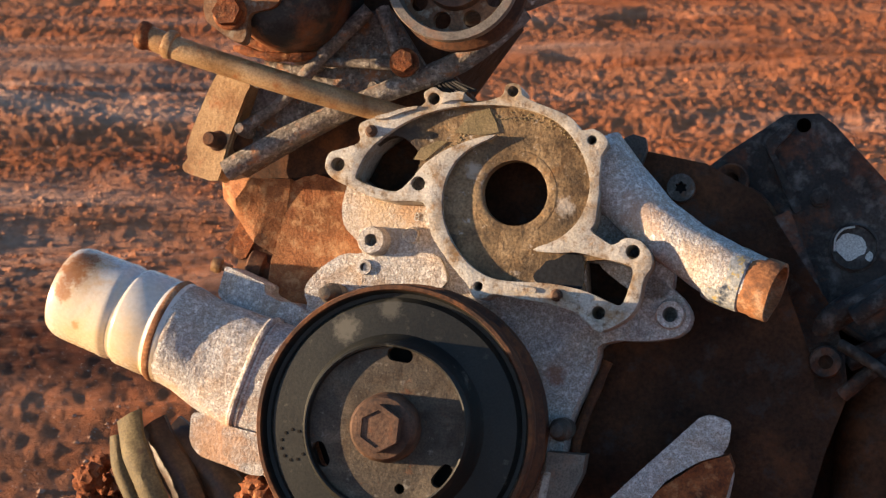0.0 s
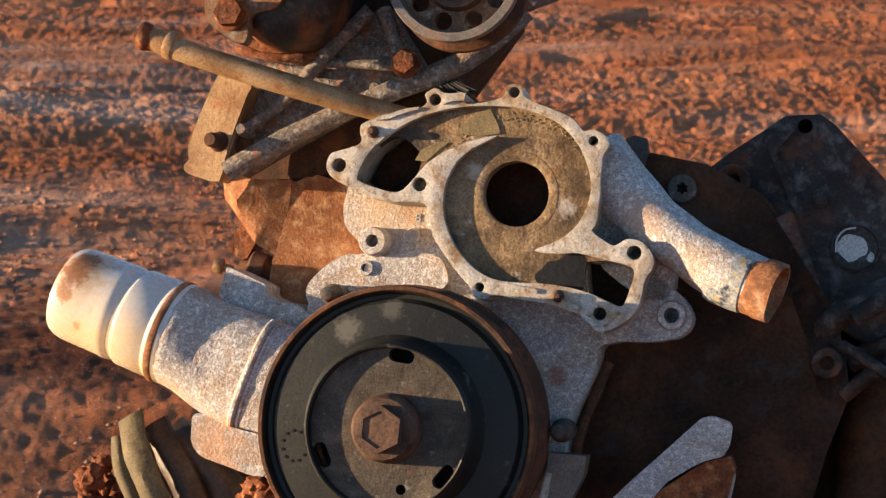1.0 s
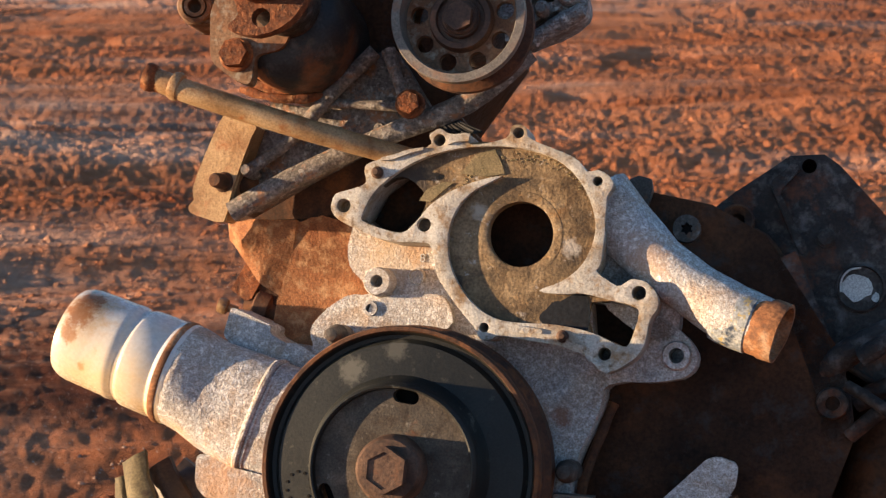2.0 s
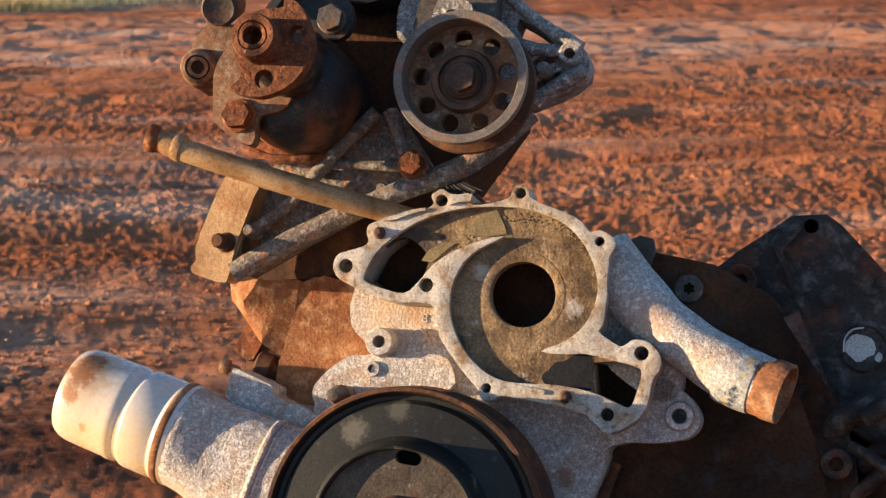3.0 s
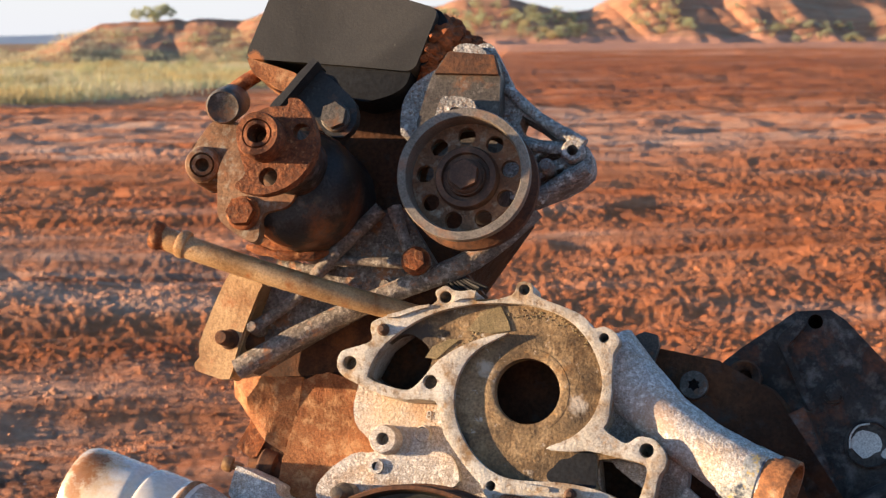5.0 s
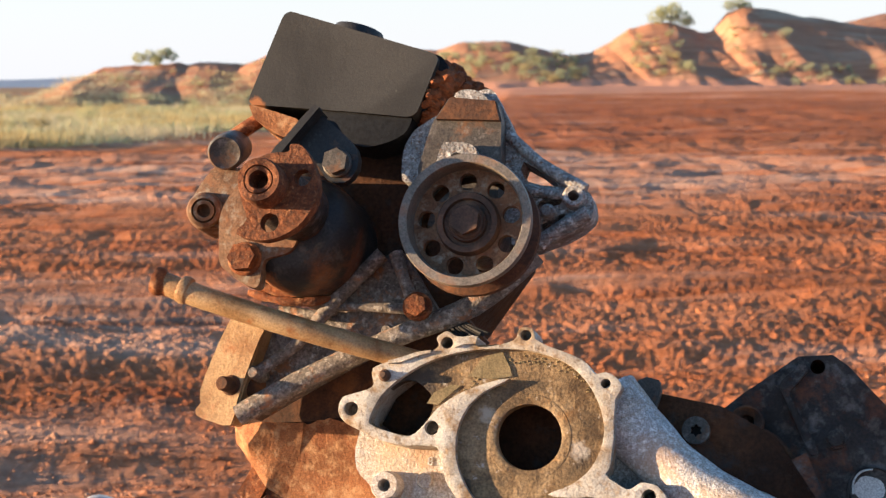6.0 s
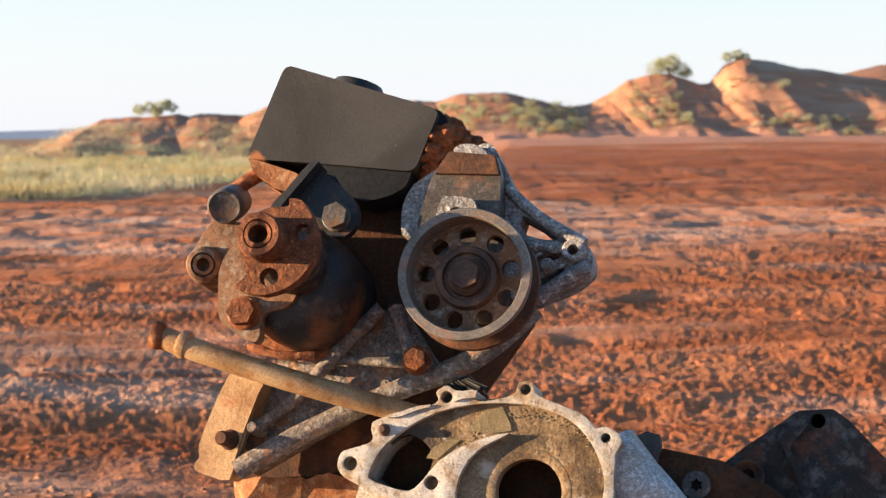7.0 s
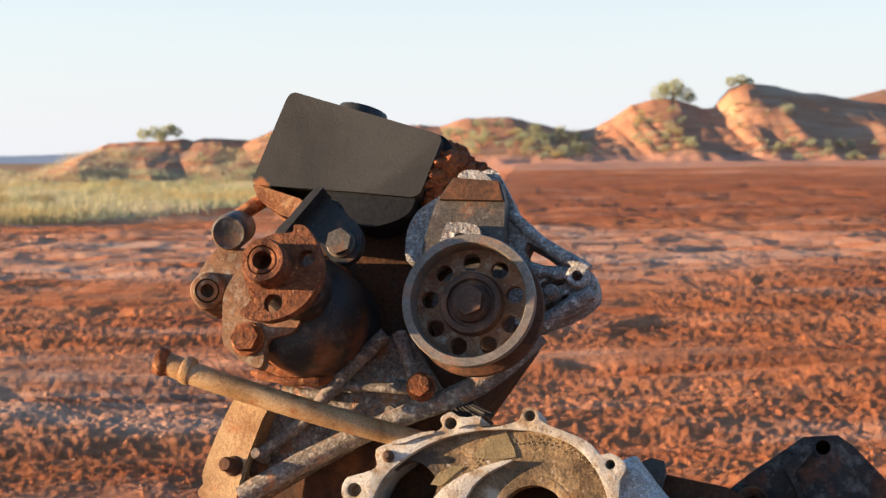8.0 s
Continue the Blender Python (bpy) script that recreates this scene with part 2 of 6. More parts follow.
BLUE_OXIDE = mat("blue_grey_oxide", [(0.07, 0.10, 0.15), (0.40, 0.43, 0.45), (0.60, 0.56, 0.46)], 60, 0.8, 0, 0.9, 500, [(0.03, 0.045, 0.075), (0.36, 0.28, 0.10)], 70, 0.58, 0.05)


def ground_material(name, soil, crust, zoned=False):
    """Bare earth: elongated patches, pale crust, fine clods and grit; zoned adds the churned belt, the crusted strips and the straw-strewn flat."""
    m = bpy.data.materials.new(name)
    m.use_nodes = True
    n, l = m.node_tree.nodes, m.node_tree.links
    b = n["Principled BSDF"]
    geo = n.new("ShaderNodeNewGeometry")

    def tex(s, stretch=(1, 1, 1), d=8.0, r=0.62):
        mp = n.new("ShaderNodeMapping")
        mp.inputs["Scale"].default_value = stretch
        l.new(geo.outputs["Position"], mp.inputs["Vector"])
        t = n.new("ShaderNodeTexNoise")
        t.inputs["Scale"].default_value, t.inputs["Detail"].default_value, t.inputs["Roughness"].default_value = s, d, r
        l.new(mp.outputs["Vector"], t.inputs["Vector"])
        return t.outputs["Fac"]

    def ramp(fac, stops):
        r = n.new("ShaderNodeValToRGB")
        while len(r.color_ramp.elements) < len(stops):
            r.color_ramp.elements.new(0.5)
        for e, (p, c) in zip(r.color_ramp.elements, stops):
            e.position, e.color = p, (*c, 1) if isinstance(c, tuple) else (c, c, c, 1)
        l.new(fac, r.inputs["Fac"])
        return r.outputs["Color"]

    def mix(f, a, c, kind="MIX"):
        x = n.new("ShaderNodeMix")
        x.data_type, x.blend_type = "RGBA", kind
        for sock, val in ((x.inputs[0], f), (x.inputs[6], a), (x.inputs[7], c)):
            if isinstance(val, float):
                sock.default_value = val
            elif isinstance(val, tuple):
                sock.default_value = (*val, 1)
            else:
                l.new(val, sock)
        return x.outputs[2]

    def calc(kind, a, c, d=0.0):
        x = n.new("ShaderNodeMath")
        x.operation = kind
        for sock, val in zip(x.inputs, (a, c, d)):
            if isinstance(val, float):
                sock.default_value = val
            else:
                l.new(val, sock)
        return x.outputs[0]

    def step(value, lo, hi):
        x = n.new("ShaderNodeMapRange")
        x.interpolation_type = "SMOOTHSTEP"
        l.new(value, x.inputs["Value"])
        x.inputs["From Min"].default_value, x.inputs["From Max"].default_value = lo, hi
        return x.outputs["Result"]

    col = ramp(tex(1.3, (0.5, 1.2, 0.3), 9.0, 0.66), [(0.32, soil[0]), (0.46, soil[1]), (0.68, soil[2])])
    pale = step(tex(0.6, (0.42, 1.1, 0.2), 10.0, 0.74), 0.50, 0.66)
    # long dark streaks: the shadows of clod rows, put into the colour
    shade_streaks = ramp(tex(2.6, (0.20, 1.8, 0.2), 9.0, 0.74), [(0.38, 0.62), (0.54, 1.0)])
    if zoned:
        xyz = n.new("ShaderNodeSeparateXYZ")
        l.new(geo.outputs["Position"], xyz.inputs[0])
        x, y = xyz.outputs["X"], xyz.outputs["Y"]
        drift = calc("SUBTRACT", tex(0.35, (0.5, 1, 0.3), 6.0, 0.65), 0.5)
        side = calc("DIVIDE", x, y)
        yw = calc("MULTIPLY_ADD", calc("MULTIPLY", drift, y), 1.0, y)
        # pale salt-crusted strips
        strip = calc("MULTIPLY", step(yw, 9.0, 11.5), calc("SUBTRACT", 1.0, step(yw, 14.5, 17.0)))
        strip_b = calc("MULTIPLY", calc("MULTIPLY", step(yw, 3.9, 4.7), calc("SUBTRACT", 1.0, step(yw, 5.2, 6.2))), calc("SUBTRACT", 1.0, step(side, -0.14, -0.02)))
        xw = calc("MULTIPLY_ADD", drift, 1.6, x)
        strip_c = calc("MULTIPLY", calc("MULTIPLY", step(yw, 0.3, 1.4), calc("SUBTRACT", 1.0, step(yw, 3.0, 3.8))), calc("SUBTRACT", 1.0, step(xw, -0.9, -0.2)))
        lot = calc("ADD", calc("MULTIPLY", strip, 0.55), calc("ADD", calc("MULTIPLY", strip_b, 0.75), calc("MULTIPLY", strip_c, 0.55)))
        pale = calc("MINIMUM", calc("MULTIPLY_ADD", calc("MULTIPLY", lot, step(tex(1.6, (0.5, 1.3, 0.3), 9.0, 0.72), 0.36, 0.62)), 1.0, calc("MULTIPLY", pale, 0.55)), 0.9)
        col = mix(pale, col, crust)
        # darker, freshly turned belt
        belt = calc("MULTIPLY", calc("MULTIPLY", step(yw, 17.0, 20.0), calc("SUBTRACT", 1.0, step(yw, 30.0, 37.0))), step(side, -0.02, 0.06))
        belt = calc("MULTIPLY", belt, step(tex(0.8, (0.3, 1, 0.3), 8.0, 0.7), 0.30, 0.52))
        col = mix(calc("MULTIPLY", belt, 0.6), col, (0.30, 0.085, 0.036))
        # darker red-brown patch beside the engine
        dark_patch = calc("MULTIPLY", calc("MULTIPLY", step(y, 1.95, 2.15), calc("SUBTRACT", 1.0, step(y, 2.45, 2.7))), calc("MULTIPLY", step(xw, -2.0, -1.1), calc("SUBTRACT", 1.0, step(xw, -0.5, -0.15))))
        col = mix(calc("MULTIPLY", dark_patch, step(tex(3.0, (0.6, 1, 1), 6.0, 0.7), 0.36, 0.52)), col, (0.15, 0.045, 0.022))
        # graded track at the foot of the heaps, and the straw-strewn flat
        col = mix(calc("MULTIPLY", step(yw, 33.0, 40.0), step(side, -0.03, 0.03)), col, (0.66, 0.33, 0.215))
        straw = calc("MULTIPLY", step(yw, 20.0, 26.0), calc("SUBTRACT", 1.0, step(side, -0.10, -0.05)))
        col = mix(calc("MULTIPLY", straw, 0.75), col, (0.40, 0.30, 0.17))
    else:
        col = mix(pale, col, crust)
    col = mix(0.75, col, shade_streaks, "MULTIPLY")
    clods = ramp(tex(34.0, (1, 1, 1), 6.0, 0.72), [(0.35, 0.50), (0.62, 1.0)])
    col = mix(0.7, col, clods, "MULTIPLY")
    grit = ramp(tex(190.0, (1, 1, 1), 2.0), [(0.66, 0.0), (0.72, 0.9)])
    col = mix(grit, col, (0.56, 0.42, 0.34))
    l.new(col, b.inputs["Base Color"])
    b.inputs["Roughness"].default_value = 0.95
    b.inputs["Specular IOR Level"].default_value = 0.1
    bp = n.new("ShaderNodeBump")
    bp.inputs["Strength"].default_value, bp.inputs["Distance"].default_value = 1.0, 0.012
    l.new(calc("MULTIPLY_ADD", tex(170.0, (1, 1, 1), 4.0, 0.7), 0.45, tex(60.0, (1, 1, 1), 9.0, 0.75)), bp.inputs["Height"])
    l.new(bp.outputs["Normal"], b.inputs["Normal"])
    return m


EARTH = ground_material("red_earth", [(0.30, 0.082, 0.032), (0.54, 0.172, 0.064), (0.66, 0.265, 0.125)], (0.78, 0.53, 0.39), True)
# heap soil, paled so that its colour carries the distance haze
SPOIL = ground_material("hazed_spoil", [(0.42, 0.18, 0.10), (0.50, 0.235, 0.135), (0.56, 0.29, 0.175)], (0.54, 0.37, 0.25))


# ---- ground: one sheet with churned earth, ruts and spoil heaps, out to the horizon ----
def lattice(ix, iy, seed):
    v = np.sin(ix * 127.1 + iy * 311.7 + seed * 74.7) * 43758.5453
    return v - np.floor(v)


def vnoise(x, y, seed=0):
    ix, iy = np.floor(x), np.floor(y)
    fx, fy = x - ix, y - iy
    fx, fy = fx * fx * (3 - 2 * fx), fy * fy * (3 - 2 * fy)
    a, b = lattice(ix, iy, seed), lattice(ix + 1, iy, seed)
    c, d = lattice(ix, iy + 1, seed), lattice(ix + 1, iy + 1, seed)
    return (a + (b - a) * fx) * (1 - fy) + (c + (d - c) * fx) * fy


def fbm(x, y, octaves=4, seed=0, gain=0.5):
    total, amp, norm = 0, 1.0, 0
    for k in range(octaves):
        total = total + amp * vnoise(x * 2 ** k, y * 2 ** k, seed + k)
        norm, amp = norm + amp, amp * gain
    return total / norm


# spoil heaps: crest line as (x, height) of the near row and of the row behind it
CREST = [(-26, 0.3), (-22, 0.9), (-16, 0.45), (-13.8, 0.5), (-12.0, 1.36), (-9.3, 1.48), (-8.9, 1.38), (-8.5, 1.48), (-7.2, 1.4), (-6.4, 1.75), (-5.2, 1.9), (-3.6, 1.7), (-2.1, 1.9), (-0.6, 1.84), (0.4, 2.12),
         (1.85, 2.12), (2.9, 1.88), (3.9, 1.62), (4.5, 1.7), (5.3, 2.1), (5.9, 2.5), (6.6, 2.68), (7.45, 2.68), (8.3, 2.4), (8.75, 2.42), (9.2, 3.05), (9.7, 3.22), (10.8, 3.1), (12.2, 2.85), (13.4, 2.65), (14.7, 2.45), (17.2, 2.6), (21, 1.8), (26, 0.3)]
CREST_FAR = [(13, 0.0), (15.5, 2.6), (16.8, 4.0), (18.5, 4.25), (20.3, 4.45), (26, 4.3), (32, 3.0), (40, 0.4)]


def ridged(x, y, octaves, seed):
    total, amp, norm = 0, 1.0, 0
    for k in range(octaves):
        v = 1 - np.abs(2 * vnoise(x * 2 ** k + 3.7 * k, y * 2 ** k, seed + k) - 1)
        total, norm, amp = total + amp * v * v, norm + amp, amp * 0.55
    return total / norm


def billow(x, y, octaves, seed):
    total, amp, norm = 0, 1.0, 0
    for k in range(octaves):
        v = np.abs(2 * vnoise(x * 2 ** k + 5.1 * k, y * 2 ** k, seed + k) - 1)
        total, norm, amp = total + amp * v, norm + amp, amp * 0.58
    return total / norm - 0.5


def height(x, y):
    d = np.hypot(x, y)
    z = 0.06 * (fbm(x * 0.5, y * 0.7, 3, 5) - 0.5)
    near = np.clip(9.0 / np.maximum(d, 0.3), 0, 1) ** 0.8
    wx, wy = x + 0.25 * (fbm(x * 2, y * 2, 2, 71) - 0.5), y + 0.25 * (fbm(x * 2, y * 2, 2, 75) - 0.5)
    churn = np.clip((fbm(wx * 0.35, wy * 1.1, 3, 21) - 0.42) * 4.5, 0.16, 1)
    # the ground that the vehicles left alone, behind and beside, is smoother
    churn = churn * np.clip(1.5 - np.abs(np.arctan2(x, y + 0.3)) / 0.55, 0.0, 1)
    clods = billow(wx * 5.0, wy * 6.0, 5, 11)
    z = z + near * (0.12 + 0.88 * churn) * 0.013 * clods
    z = z + near * (np.clip(churn * 3, 0, 0.4) + 0.6 * churn) * 0.0075 * billow(x * 19, y * 22, 3, 31)
    z = z + near * np.clip(churn * 2, 0, 1) * 0.008 * (fbm(x * 55, y * 55, 2, 35, 0.7) - 0.5)
    z = z + 0.068 * np.clip((d - 4) / 10, 0, 1) * np.clip(22 / np.maximum(d, 1), 0, 1) ** 2 * billow(wx * 1.2, wy * 1.5, 4, 55)
    z = z + near * 0.020 * (fbm(wx * 0.8, wy * 4.2, 3, 81) - 0.5) + near * 0.012 * billow(x * 1.6, y * 9.0 - 0.9 * x, 3, 85)
    pits = np.clip(fbm(wx * 2.2, wy * 2.8, 2, 51) - 0.63, 0, 0.15)
    z = z - near * 0.07 * pits
    ruts = np.abs(((y - 0.10 * x + 0.5 * vnoise(x * 0.4, y * 0.2, 3)) * 0.8) % 1.0 - 0.5)
    z = z - near * 0.05 * np.clip(0.16 - ruts, 0, 0.16) / 0.16 * vnoise(x * 0.6, y * 0.5, 8)
    rise = np.clip((y - 14) / 30, 0, 1) * np.clip((x + 1.0 + 0.04 * y) / (0.10 * np.maximum(y, 1)), 0, 1)
    z = z + 0.56 * rise * rise * (3 - 2 * rise)
    wob = 0.35 * (fbm(x * 0.9, y * 0.5, 3, 61) - 0.5)
    crest = np.interp(x + wob, [p[0] for p in CREST], [p[1] for p in CREST]) + 0.13 * (fbm(x * 1.6, y * 0.6, 4, 91, 0.6) - 0.55)
    spur = np.abs(((x + 0.28 * (y - 50) + 1.2 * vnoise(x * 0.5, y * 0.1, 17)) / 2.3) % 1.0 - 0.45) * 2
    foot = 48.5 + np.where(x < -2, 3.4, 1.2) * spur * vnoise(x * 0.3, 0.5, 23) + 2.2 * fbm(x * 0.8, y * 0.3, 3, 65)
    front = np.clip((y - foot) / np.maximum(58.0 - foot, 1), 0, 1) ** 1.1
    back = np.clip((67.0 - y) / 9.0, 0, 1)
    body = np.minimum(front, back)
    z = z + np.maximum(crest - z, 0) * body
    far = np.interp(x, [p[0] for p in CREST_FAR], [p[1] for p in CREST_FAR])
    far = (far + 0.3 * (fbm(x * 0.7, y * 0.5, 3, 95) - 0.5)) * np.clip(1 - np.abs(y - 80) / 11, 0, 1)
    z = np.where((np.abs(y - 80) < 11) & (far > z), far, z)
    slope = body * (1 - body) * 4
    z = z - slope * np.where(x < -2, 0.07, 0.04) * np.clip(ridged(x * 0.8, y * 0.10, 3, 41) - 0.35, 0, 1)
    tracks = ((x > 4.2) & (x - 0.12 * (57 - y) < 6.2) | (x > 8.05) & (x < 9.35)).astype(float)
    z = z - slope * tracks * 0.04 * np.clip(np.sin((x - 0.10 * (57 - y) + 0.1 * vnoise(x, y * 0.4, 7)) * 13.5), 0, 1)
    return z


def grid_mesh(name, xs, ys):
    rows, cols = xs.shape
    zs = height(xs, ys)
    verts = np.stack([xs, ys, zs], -1).reshape(-1, 3)
    i = np.arange(rows * cols).reshape(rows, cols)
    quads = np.stack([i[:-1, :-1], i[:-1, 1:], i[1:, 1:], i[1:, :-1]], -1).reshape(-1, 4)
    me = bpy.data.meshes.new(name)
    me.from_pydata(verts.tolist(), [], quads.tolist())
    me.polygons.foreach_set("use_smooth", [True] * len(me.polygons))
    return me


radii = np.concatenate([np.linspace(0.02, 1.2, 24, endpoint=False), 1.2 * np.exp(np.arange(0, 900) * 0.0046), np.geomspace(76.0, 4000, 40)])
turns = np.radians(np.concatenate([np.linspace(-180, -17, 130, endpoint=False), np.linspace(-17, 17, 680), np.linspace(17, 180, 131)[1:]]))
rr, tt = np.meshgrid(radii, turns, indexing="ij")
ground = new("ground", grid_mesh("ground", 0.06 + rr * np.sin(tt), rr * np.cos(tt) - 0.05))
ground.data.materials.append(EARTH)
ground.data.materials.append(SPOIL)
co = np.empty(len(ground.data.vertices) * 3)
ground.data.vertices.foreach_get("co", co)
co = co.reshape(-1, 3)
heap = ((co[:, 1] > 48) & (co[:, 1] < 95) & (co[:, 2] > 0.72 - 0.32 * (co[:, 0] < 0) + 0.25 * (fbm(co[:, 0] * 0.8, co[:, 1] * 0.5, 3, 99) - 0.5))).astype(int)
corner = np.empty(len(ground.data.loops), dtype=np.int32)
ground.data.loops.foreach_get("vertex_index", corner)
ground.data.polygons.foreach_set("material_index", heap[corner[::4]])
tagged(ground, "churned red earth with ruts, clods and spoil heaps", "ground", kind="structure")


def floor_z(x, y):
    return float(height(np.array([x]), np.array([y]))[0])


def crumbs(count, sizes, near, far, seed):
    """Loose angular crumbs lying on the ground, half sunk."""
    r = np.random.default_rng(seed)
    dist = near * (far / near) ** r.random(count)
    side = r.uniform(-0.30, 0.30, count)
    xs, ys = dist * np.sin(side), dist * np.cos(side)
    keep = vnoise(xs * 1.3, ys * 2.2, seed) > 0.38
    xs, ys, dist = xs[keep], ys[keep], dist[keep]
    zs = height(xs, ys)
    size = sizes * np.exp(r.normal(0, 0.45, len(xs)))
    corners = np.array([(1, 0, 0.1), (0.3, 0.9, 0), (-0.8, 0.55, 0.1), (-0.75, -0.6, 0), (0.35, -0.9, 0.1), (0.1, 0.05, 0.75), (0, 0, -0.6)])
    faces = [(k, (k + 1) % 5, 5) for k in range(5)] + [((k + 1) % 5, k, 6) for k in range(5)]
    turn = r.uniform(0, 6.283, len(xs))
    jit = corners[None] * r.uniform(0.6, 1.3, (len(xs), 7, 3)) * size[:, None, None]
    vx = jit[..., 0] * np.cos(turn)[:, None] - jit[..., 1] * np.sin(turn)[:, None] + xs[:, None]
    vy = jit[..., 0] * np.sin(turn)[:, None] + jit[..., 1] * np.cos(turn)[:, None] + ys[:, None]
    verts = np.stack([vx, vy, jit[..., 2] + zs[:, None]], -1).reshape(-1, 3)
    me = bpy.data.meshes.new("crumbs")
    me.from_pydata(verts.tolist(), [], [tuple(i + 7 * k for i in f) for k in range(len(xs)) for f in faces])
    return me


STONE = mat("pale_grit_stone", [(0.42, 0.22, 0.14), (0.55, 0.36, 0.26)], 30, 0.9, 0, 0.4, 300)
for thing, amount, size, span, surface, words in (("clods", 16000, 0.0038, (1.5, 9.0), EARTH, "loose crumbs of dry red earth"), ("pebbles", 2600, 0.0022, (1.5, 5.0), STONE, "pale grit scattered on the red earth")):
    loose = new(thing, crumbs(amount, size, *span, amount))
    loose.data.materials.append(surface)
    tagged(loose, words, thing, kind="stuff")


# ---- building helpers ----
def part(name, bm, material, parent=None, label="", smooth=35):
    me = bpy.data.meshes.new(name)
    bmesh.ops.recalc_face_normals(bm, faces=bm.faces)
    bm.to_mesh(me)
    bm.free()
    me.materials.append(material)
    for p in me.polygons:
        p.use_smooth = True
    me.set_sharp_from_angle(angle=radians(smooth))
    ob = new(name, me)
    if parent is not None:
        ob.parent = parent
    if label:
        tagged(ob, label)
    return ob


def smooth_loop(pts, n=4):
    """Closed Catmull-Rom curve through the corners."""
    out, k = [], len(pts)
    for i in range(k):
        p0, p1, p2, p3 = (Vector(pts[(i + j) % k]) for j in (-1, 0, 1, 2))
        for s in range(n):
            t = s / n
            out.append(tuple(0.5 * (2 * p1 + (p2 - p0) * t + (2 * p0 - 5 * p1 + 4 * p2 - p3) * t * t + (3 * p1 - p0 - 3 * p2 + p3) * t ** 3)))
    return out


def circle(c, r, n=24, start=0.0):
    return [(c[0] + r * math.cos(start + 2 * math.pi * i / n), c[1] + r * math.sin(start + 2 * math.pi * i / n)) for i in range(n)]


def slot(c, length, width, turn, n=8):
    pts = []
    for s in (0, 1):
        for i in range(n + 1):
            a = -math.pi / 2 + math.pi * i / n + s * math.pi
            pts.append(((length / 2 - width / 2) * (1 - 2 * s) + width / 2 * math.cos(a), width / 2 * math.sin(a)))
    ca, sa = math.cos(turn), math.sin(turn)
    return [(c[0] + x * ca - y * sa, c[1] + x * sa + y * ca) for x, y in pts]


def inside(p, loop):
    hit = False
    for i in range(len(loop)):
        (x1, y1), (x2, y2) = loop[i - 1], loop[i]
        if (y1 > p[1]) != (y2 > p[1]) and p[0] < (x2 - x1) * (p[1] - y1) / (y2 - y1) + x1:
            hit = not hit
    return hit


def plate(bm, outer, h0, h1, holes=(), bevel=0.0012, wobble=0.0):
    """A plate from h0 to h1 with through holes; wobble roughens its outline."""
    if wobble:
        outer = [(x + wobble * (noise.noise((x * 90, y * 90, 1)) + 0.6 * noise.noise((x * 300, y * 300, 7))), y + wobble * (noise.noise((x * 90, y * 90, 5)) + 0.6 * noise.noise((x * 300, y * 300, 9)))) for x, y in outer]
    tmp = bmesh.new()
    loops = []
    for loop in (outer, *holes):
        vs = [tmp.verts.new((x, y, h1)) for x, y in loop]
        loops.append(vs)
        for i in range(len(vs)):
            tmp.edges.new((vs[i - 1], vs[i]))
    bmesh.ops.triangle_fill(tmp, edges=tmp.edges[:], use_beauty=True, use_dissolve=False)
    junk = []
    for f in tmp.faces:
        c = f.calc_center_median()
        if any(inside(c, hole) for hole in holes) or not inside(c, outer):
            junk.append(f)
    bmesh.ops.delete(tmp, geom=junk, context="FACES_ONLY")
    top = tmp.faces[:]
    made = bmesh.ops.extrude_face_region(tmp, geom=top, use_keep_orig=True)
    for v in made["geom"]:
        if isinstance(v, bmesh.types.BMVert):
            v.co.z = h0
    bmesh.ops.recalc_face_normals(tmp, faces=tmp.faces)
    if bevel:
        rim = [e for e in tmp.edges if len(e.link_faces) == 2 and e.calc_face_angle(0) > 1.2 and e.verts[0].co.z == h1 and e.verts[1].co.z == h1]
        bmesh.ops.bevel(tmp, geom=rim, offset=bevel, segments=3 if bevel > 0.004 else 2, profile=0.6, affect="EDGES", clamp_overlap=True)
    me = bpy.data.meshes.new("tmp")
    tmp.to_mesh(me)
    tmp.free()
    bm.from_mesh(me)
    bpy.data.meshes.remove(me)
    return bm


def lathe(bm, profile, m=Matrix(), seg=48, wob=0.0):
    """Revolves (radius, h) pairs about the local z of m. Closes the ends at radius 0."""
    rings = []
    for r, h in profile:
        if r <= 0:
            rings.append([bm.verts.new(m @ Vector((0, 0, h)))])
        else:
            ring = []
            for i in range(seg):
                a = 2 * math.pi * i / seg
                q = Vector((r * math.cos(a), r * math.sin(a), h))
                if wob:
                    q *= 1 + wob / r * noise.noise(q * 60) if r else 1
                ring.append(bm.verts.new(m @ q))
            rings.append(ring)
    for a, b in zip(rings, rings[1:]):
        if len(a) == 1 and len(b) == 1:
            continue
        for i in range(seg):
            j = (i + 1) % seg
            if len(a) == 1:
                bm.faces.new((a[0], b[i], b[j]))
            elif len(b) == 1:
                bm.faces.new((a[i], a[j], b[0]))
            else:
                bm.faces.new((a[i], a[j], b[j], b[i]))
    return bm


def at(c, h=0.0):
    return Matrix.Translation((c[0], c[1], h))


def along(p, q):
    """The pose whose z runs from p to q."""
    p, q = Vector(p), Vector(q)
    return Matrix.Translation(p) @ (q - p).to_track_quat("Z", "Y").to_matrix().to_4x4()


